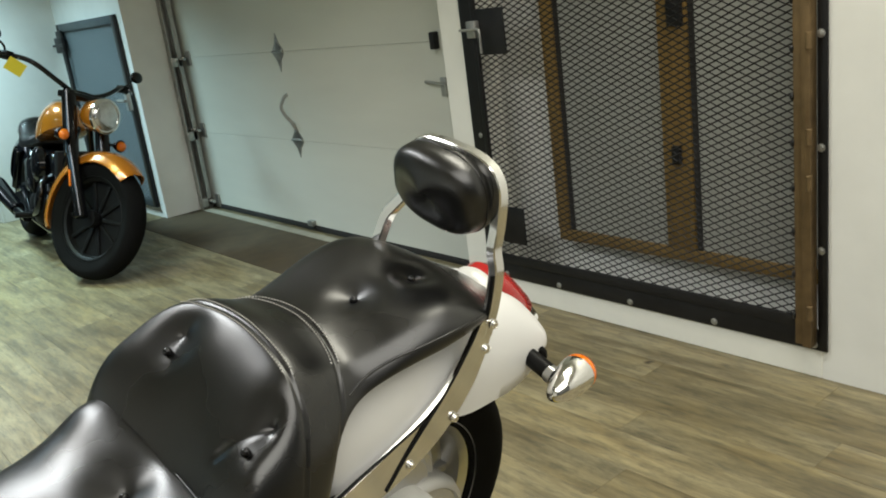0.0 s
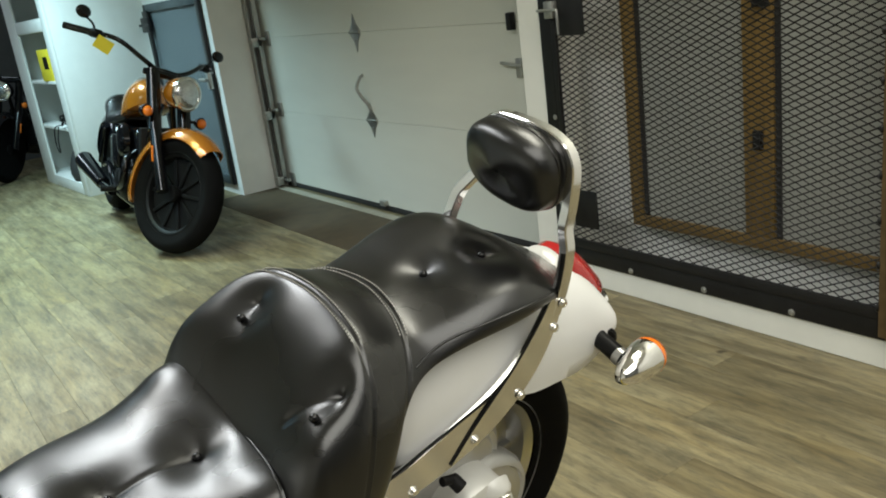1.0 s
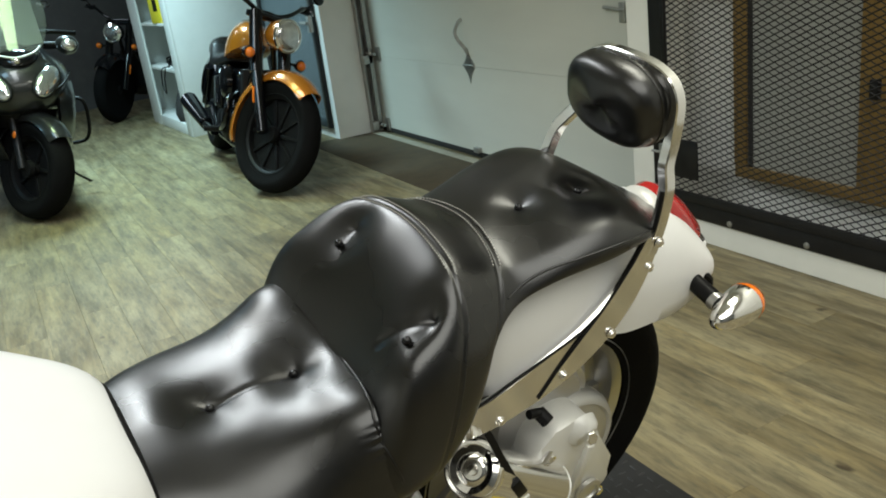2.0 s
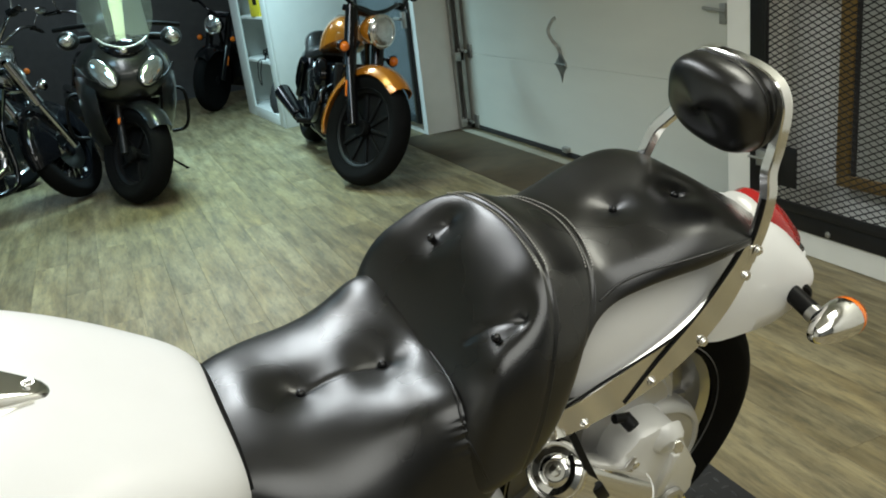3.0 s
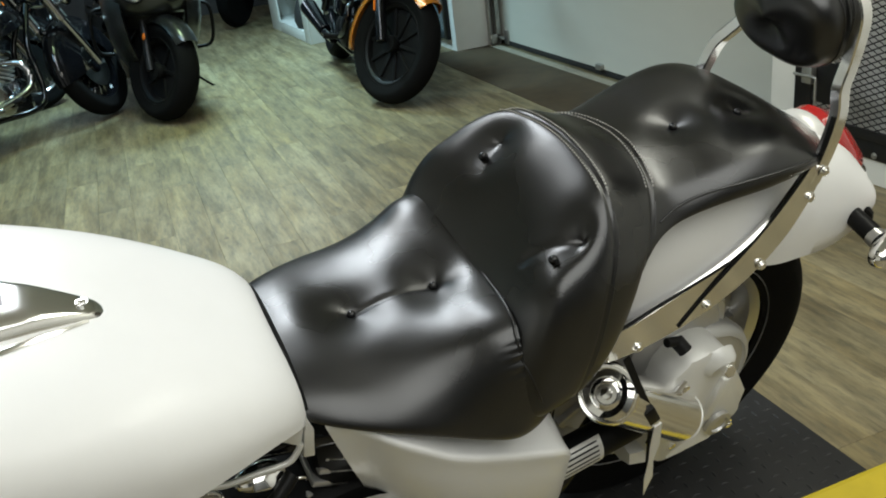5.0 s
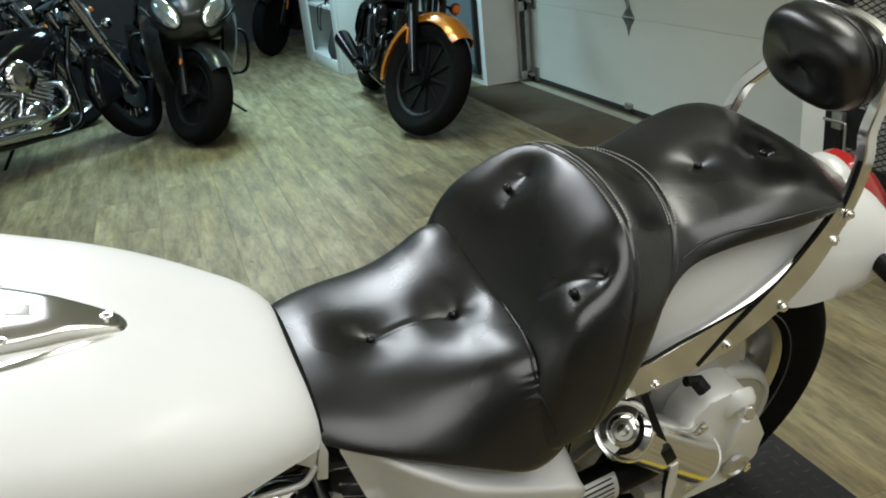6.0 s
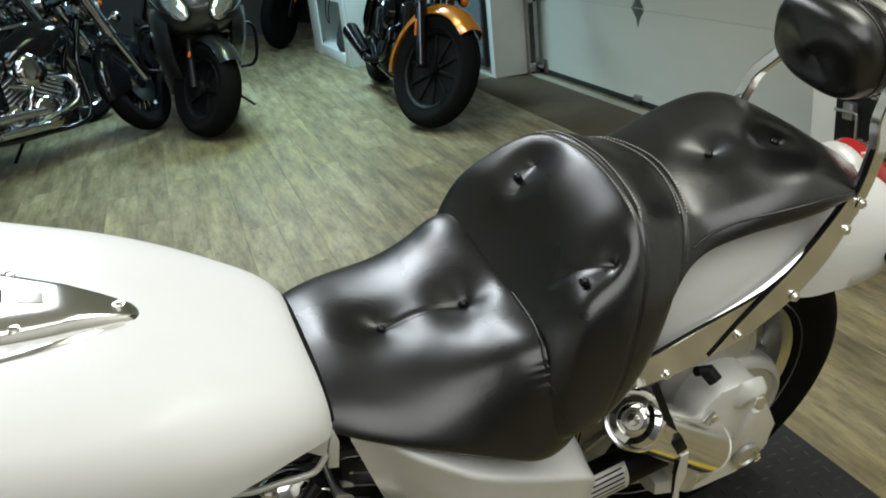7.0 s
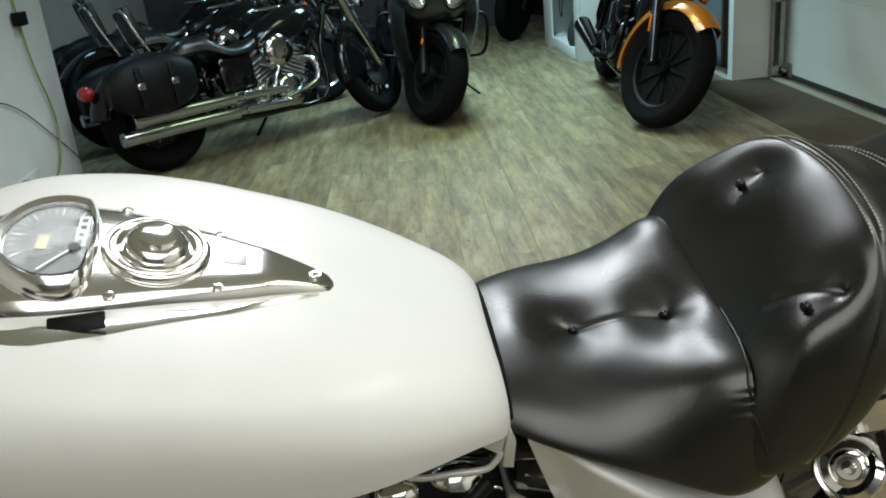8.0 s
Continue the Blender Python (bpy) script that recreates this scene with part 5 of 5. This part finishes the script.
ORANGE_AT = standing(1.085, 4.77, -94, 12, .88) @ Matrix.Diagonal((1.06, 1.06, 1.06, 1))
cruiser(ORANGE_AT, "orange metallic cruiser motorcycle with black wheels and fork", ORANGE, CHROME, True, steer=28)
tagm = thing("price_tag", ORANGE_AT @ steered(28) @ Matrix.Translation((.44, -.345, 1.09)), "yellow paper tag tied to a handlebar", "tag")
part("card", moved(box(-.045, .045, -.0006, .0006, -.035, .035), pose(.03, -.02, -.055, 10, 20, 65)), YELLOW, tagm)
part("string", tube([(.018, 0, .0), (.02, -.004, -.012), (.026, -.014, -.028)], .0015), THREAD, tagm)
cruiser(standing(-.56, 6.06, 39, 10), "glossy black cruiser with chrome engine, pipes and saddlebags", BLACK, DIMCHROME, False, "wire", True, True, group="row of black cruisers", steer=22)
cruiser(standing(-.98, 6.75, 36, 9), "black cruiser with sissy bar parked behind another", BLACK, DIMCHROME, False, "wire", False, True, group="row of black cruisers")
cruiser(standing(-1.35, 7.65, 38, 9), "black cruiser with chrome bars at the end of the row", BLACK, DIMCHROME, False, "wire", True, True, group="row of black cruisers")
cruiser(standing(.82, 9.15, -128, 8), "dark cruiser with wire wheels beside the shelf unit", BLACK, DIMCHROME, True, "wire", group="bikes at the back")
cruiser(standing(-1.05, 8.55, -66, 8), "black cruiser with wide chrome bars in the back row", BLACK, DIMCHROME, False, "wire", group="bikes at the back")
cruiser(standing(-1.85, 8.75, -62, 8), "black cruiser with a backrest in the back row", BLACK, DIMCHROME, False, "wire", False, True, group="bikes at the back")
cruiser(standing(-.15, 9.0, -80, 8), "dark cruiser with a windshield at the back", BLACK, DIMCHROME, False, "wire", screen=True, group="bikes at the back")


def scooter(m):
    t = thing("scooter", m, "dark grey maxi scooter with twin headlights and a smoked screen", "scooter")
    TURN = Matrix.Translation((.60, 0, .62)) @ Matrix.Rotation(radians(32), 4, Vector((-.3, 0, .7)).normalized()) @ Matrix.Translation((-.60, 0, -.62))
    FW, RW = (.74, 0, .285), (-.72, 0, .28)
    wheel(t, FW, .285, .14, .185, (RUBBER, BLACKP), "cast", 5, 0, TURN)
    wheel(t, RW, .28, .14, .18, (RUBBER, GREYP), "cast", 5)
    for sg in (-1, 1):
        part("fork_leg", moved(rod((.74, sg * .085, .285), (.60, sg * .085, .62), .022, 14), TURN), STEELK, t)
    fen = part("front_fender", moved(fender(FW, .325, .155, 40, 160, flat=.5), TURN), GREYP, t, "grey front mudguard")
    part("reflector", moved(ellipsoid((.70, -.115, .47), .012, .008, .02), TURN), AMBER, fen)

    def nose(rows, k=22):
        rings = []
        for z, w, xn, xb in rows:
            ring = []
            for i in range(k + 1):
                a = math.pi * i / k
                c, q = math.cos(a), math.sin(a)
                ring.append((xb + (xn - xb) * max(0, q) ** .75, w * math.copysign(abs(c) ** .8, c), z))
            ring += [(xb - .02, -w * .8, z), (xb - .02, w * .8, z)]
            rings.append(ring)
        return loft(rings)
    shield = part("front_fairing", nose([(.60, .20, .74, .42), (.64, .235, .80, .40), (.70, .265, .825, .38), (.78, .275, .82, .38), (.84, .255, .79, .38), (.89, .205, .755, .38), (.935, .150, .70, .38), (.97, .11, .64, .38)]), GREYP, t, "dark grey front fairing")
    part("inner_fairing", nose([(.34, .15, .52, .30), (.45, .19, .56, .30), (.55, .215, .62, .32), (.64, .22, .66, .34)]), BLACKP, t)
    for sg in (-1, 1):
        part("leg_shield", loft([[(x, sg * y, z) for x, y in ((xa, w), (xa + .14, w - .035), (xa + .20, w - .10), (xa + .15, w - .11), (xa, w - .06))] for z, w, xa in
                                 ((.24, .18, .30), (.34, .225, .42), (.45, .258, .50), (.56, .275, .54), (.66, .282, .54), (.74, .28, .50))]), GREYP, t)
        part("crease_line", tube([(.80, sg * .03, .70), (.815, sg * .10, .705), (.775, sg * .20, .735), (.66, sg * .268, .80)], .006), BLACKP, shield)
        lm = Matrix.Translation((.778, sg * .128, .765)) @ pose(0, 0, 0, 0, -24, sg * 30) @ pose(0, 0, 0, sg * 42)
        part("headlight", moved(ellipsoid((0, 0, 0), .036, .122, .058, 22, 14), lm), LENS, shield, "slanted clear headlight")
        part("headlight_rim", sweep([Vector(lm @ Vector((.006, .118 * math.cos(a), .061 * math.sin(a)))) for a in np.linspace(0, 2 * math.pi, 25)[:-1]], .008, (1, 0, 0), closed=True), BLACKP, shield)
        mi = part("mirror", ellipsoid((.56, sg * .285, .945), .055, .062, .055, 18, 12), GREYP, t)
        part("signal", ellipsoid((.602, sg * .29, .945), .022, .042, .034, 16, 10), LENS, mi, "clear signal lens in the mirror")
        part("mirror_arm", rod((.52, sg * .16, .95), (.54, sg * .25, .945), .022), BLACKP, mi)
        part("crash_bar", tube([(.30, sg * .25, .62), (.34, sg * .34, .60), (.33, sg * .355, .45), (.30, sg * .33, .36), (.28, sg * .25, .34)], .011), BLACKP, t)
        part("side_panel", loft([[(x, sg * w, z0), (x, sg * (w + .03), (z0 + z1) / 2), (x, sg * (w - .01), z1), (x, sg * (w - .08), z1), (x, sg * (w - .08), z0)] for x, w, z0, z1 in
                                 ((.35, .20, .20, .42), (.1, .21, .18, .36), (-.15, .21, .2, .55), (-.45, .20, .30, .66), (-.80, .17, .42, .70), (-1.0, .10, .55, .72))]), GREYP, t)
    part("centre_emblem", ellipsoid((.798, 0, .888), .010, .018, .016), CHROME, shield)
    def wind(y, k, d):
        return (.66 - d - .26 * k + .09 * (1 - (y / .22) ** 2) * (1 - .4 * k), y, .91 + .48 * k)
    rows = []
    for k in np.linspace(0, 1, 11):
        w = .115 + .085 * math.sin(math.pi * min(1, k * 1.15)) ** .8
        rows.append([wind(y, k, 0) for y in np.linspace(-w, w, 13)] + [wind(y, k, .005) for y in np.linspace(w, -w, 13)])
    part("windshield", loft(rows), SCREEN, t, "smoked plastic screen")
    part("nose_panel", nose([(.865, .105, .800, .60), (.885, .130, .795, .58), (.910, .140, .775, .56), (.940, .120, .735, .54), (.960, .09, .70, .54)]), BLACK, shield, "glossy black nose panel")
    part("nose_trim", tube([(.70, -.135, .955), (.765, -.09, .925), (.800, 0, .905), (.765, .09, .925), (.70, .135, .955)], .005), SATIN, shield)
    part("mouth", nose([(.52, .165, .66, .50), (.58, .185, .70, .50), (.64, .19, .725, .50)]), BLACKP, t, "black recess under the headlights")
    part("dash", nose([(.95, .17, .58, .34), (1.02, .15, .52, .34), (1.05, .10, .46, .34)]), BLACKP, t)
    part("handlebar", tube([(.34, -.36, 1.0), (.42, -.2, 1.02), (.44, 0, 1.02), (.42, .2, 1.02), (.34, .36, 1.0)], .014), BLACKP, t)
    rings = []
    srows = [(-.95, .78, .10, .70), (-.85, .83, .14, .69), (-.6, .83, .16, .66), (-.42, .76, .17, .62), (-.2, .74, .17, .60), (-.02, .73, .13, .58), (.05, .70, .08, .56)]
    for i in range(24):
        x = -.95 + 1.0 * i / 23
        rings.append(arch(x, *table(srows, x), 2.8, 22, .08))
    part("seat", loft(rings), LEATHER, t, "black stepped seat")
    part("body", join(box(-.7, .35, -.12, .12, .2, .5, .03), box(-.85, -.05, -.13, .13, .45, .62, .03)), BLACKP, t)
    part("side_stand", tube([(.05, .16, .20), (.0, .26, .10), (-.05, .36, .02), (-.10, .40, .012), (-.02, .42, .012), (.02, .38, .02)], .008), BLACKP, t)
    return t


scooter(standing(-.17, 5.57, -90, 5, .78) @ Matrix.Diagonal((1.08, 1.08, 1.08, 1)))
# Flat white sheet close behind the scooter's screen.
card = thing("white_sheet", pose(-.03, 5.70, 1.12, 66, 0, 2), "flat white sheet behind the scooter screen", "card")
part("sheet", box(-.12, .12, -.10, .22, 0, .001), TRIM, card)

# ---- floor planks ----
PLW, PLL = 0.152, 1.22
plank_me = finish("plank", box(-PLW / 2 + .0003, PLW / 2 - .0003, -PLL / 2 + .0003, PLL / 2 - .0003, -0.006, 0, .0004, 1), PLANK, False)
count = 0
rest_v, rest_f = [], []
for i in range(44):
    x = 2.55 - PLW * (i + .5)
    off = (i * 0.437) % 1.0 * PLL
    for j in range(-3, 11):
        y = j * PLL + off
        if y < -3.4 or y > 11.4:
            continue
        near = 0.5 < y < 8.0 and x > -2.5 and count < 300
        if near:
            ob = new("plank", plank_me)
            ob.parent = floor
            ob.matrix_world = pose(x, y, 0)
            count += 1
        else:
            b = len(rest_v)
            w, l = PLW / 2 - .0008, PLL / 2 - .0008
            rest_v += [(x + sx * w, y + sy * l, z) for z in (-.006, 0) for sx, sy in ((-1, -1), (1, -1), (1, 1), (-1, 1))]
            rest_f += [tuple(b + k for k in f) for f in ((4, 5, 6, 7), (0, 1, 5, 4), (1, 2, 6, 5), (2, 3, 7, 6), (3, 0, 4, 7))]
me = bpy.data.meshes.new("far_planks")
me.from_pydata(rest_v, [], rest_f)
me.materials.append(PLANK)
tagged(new("far_planks", me), kind="stuff").parent = floor
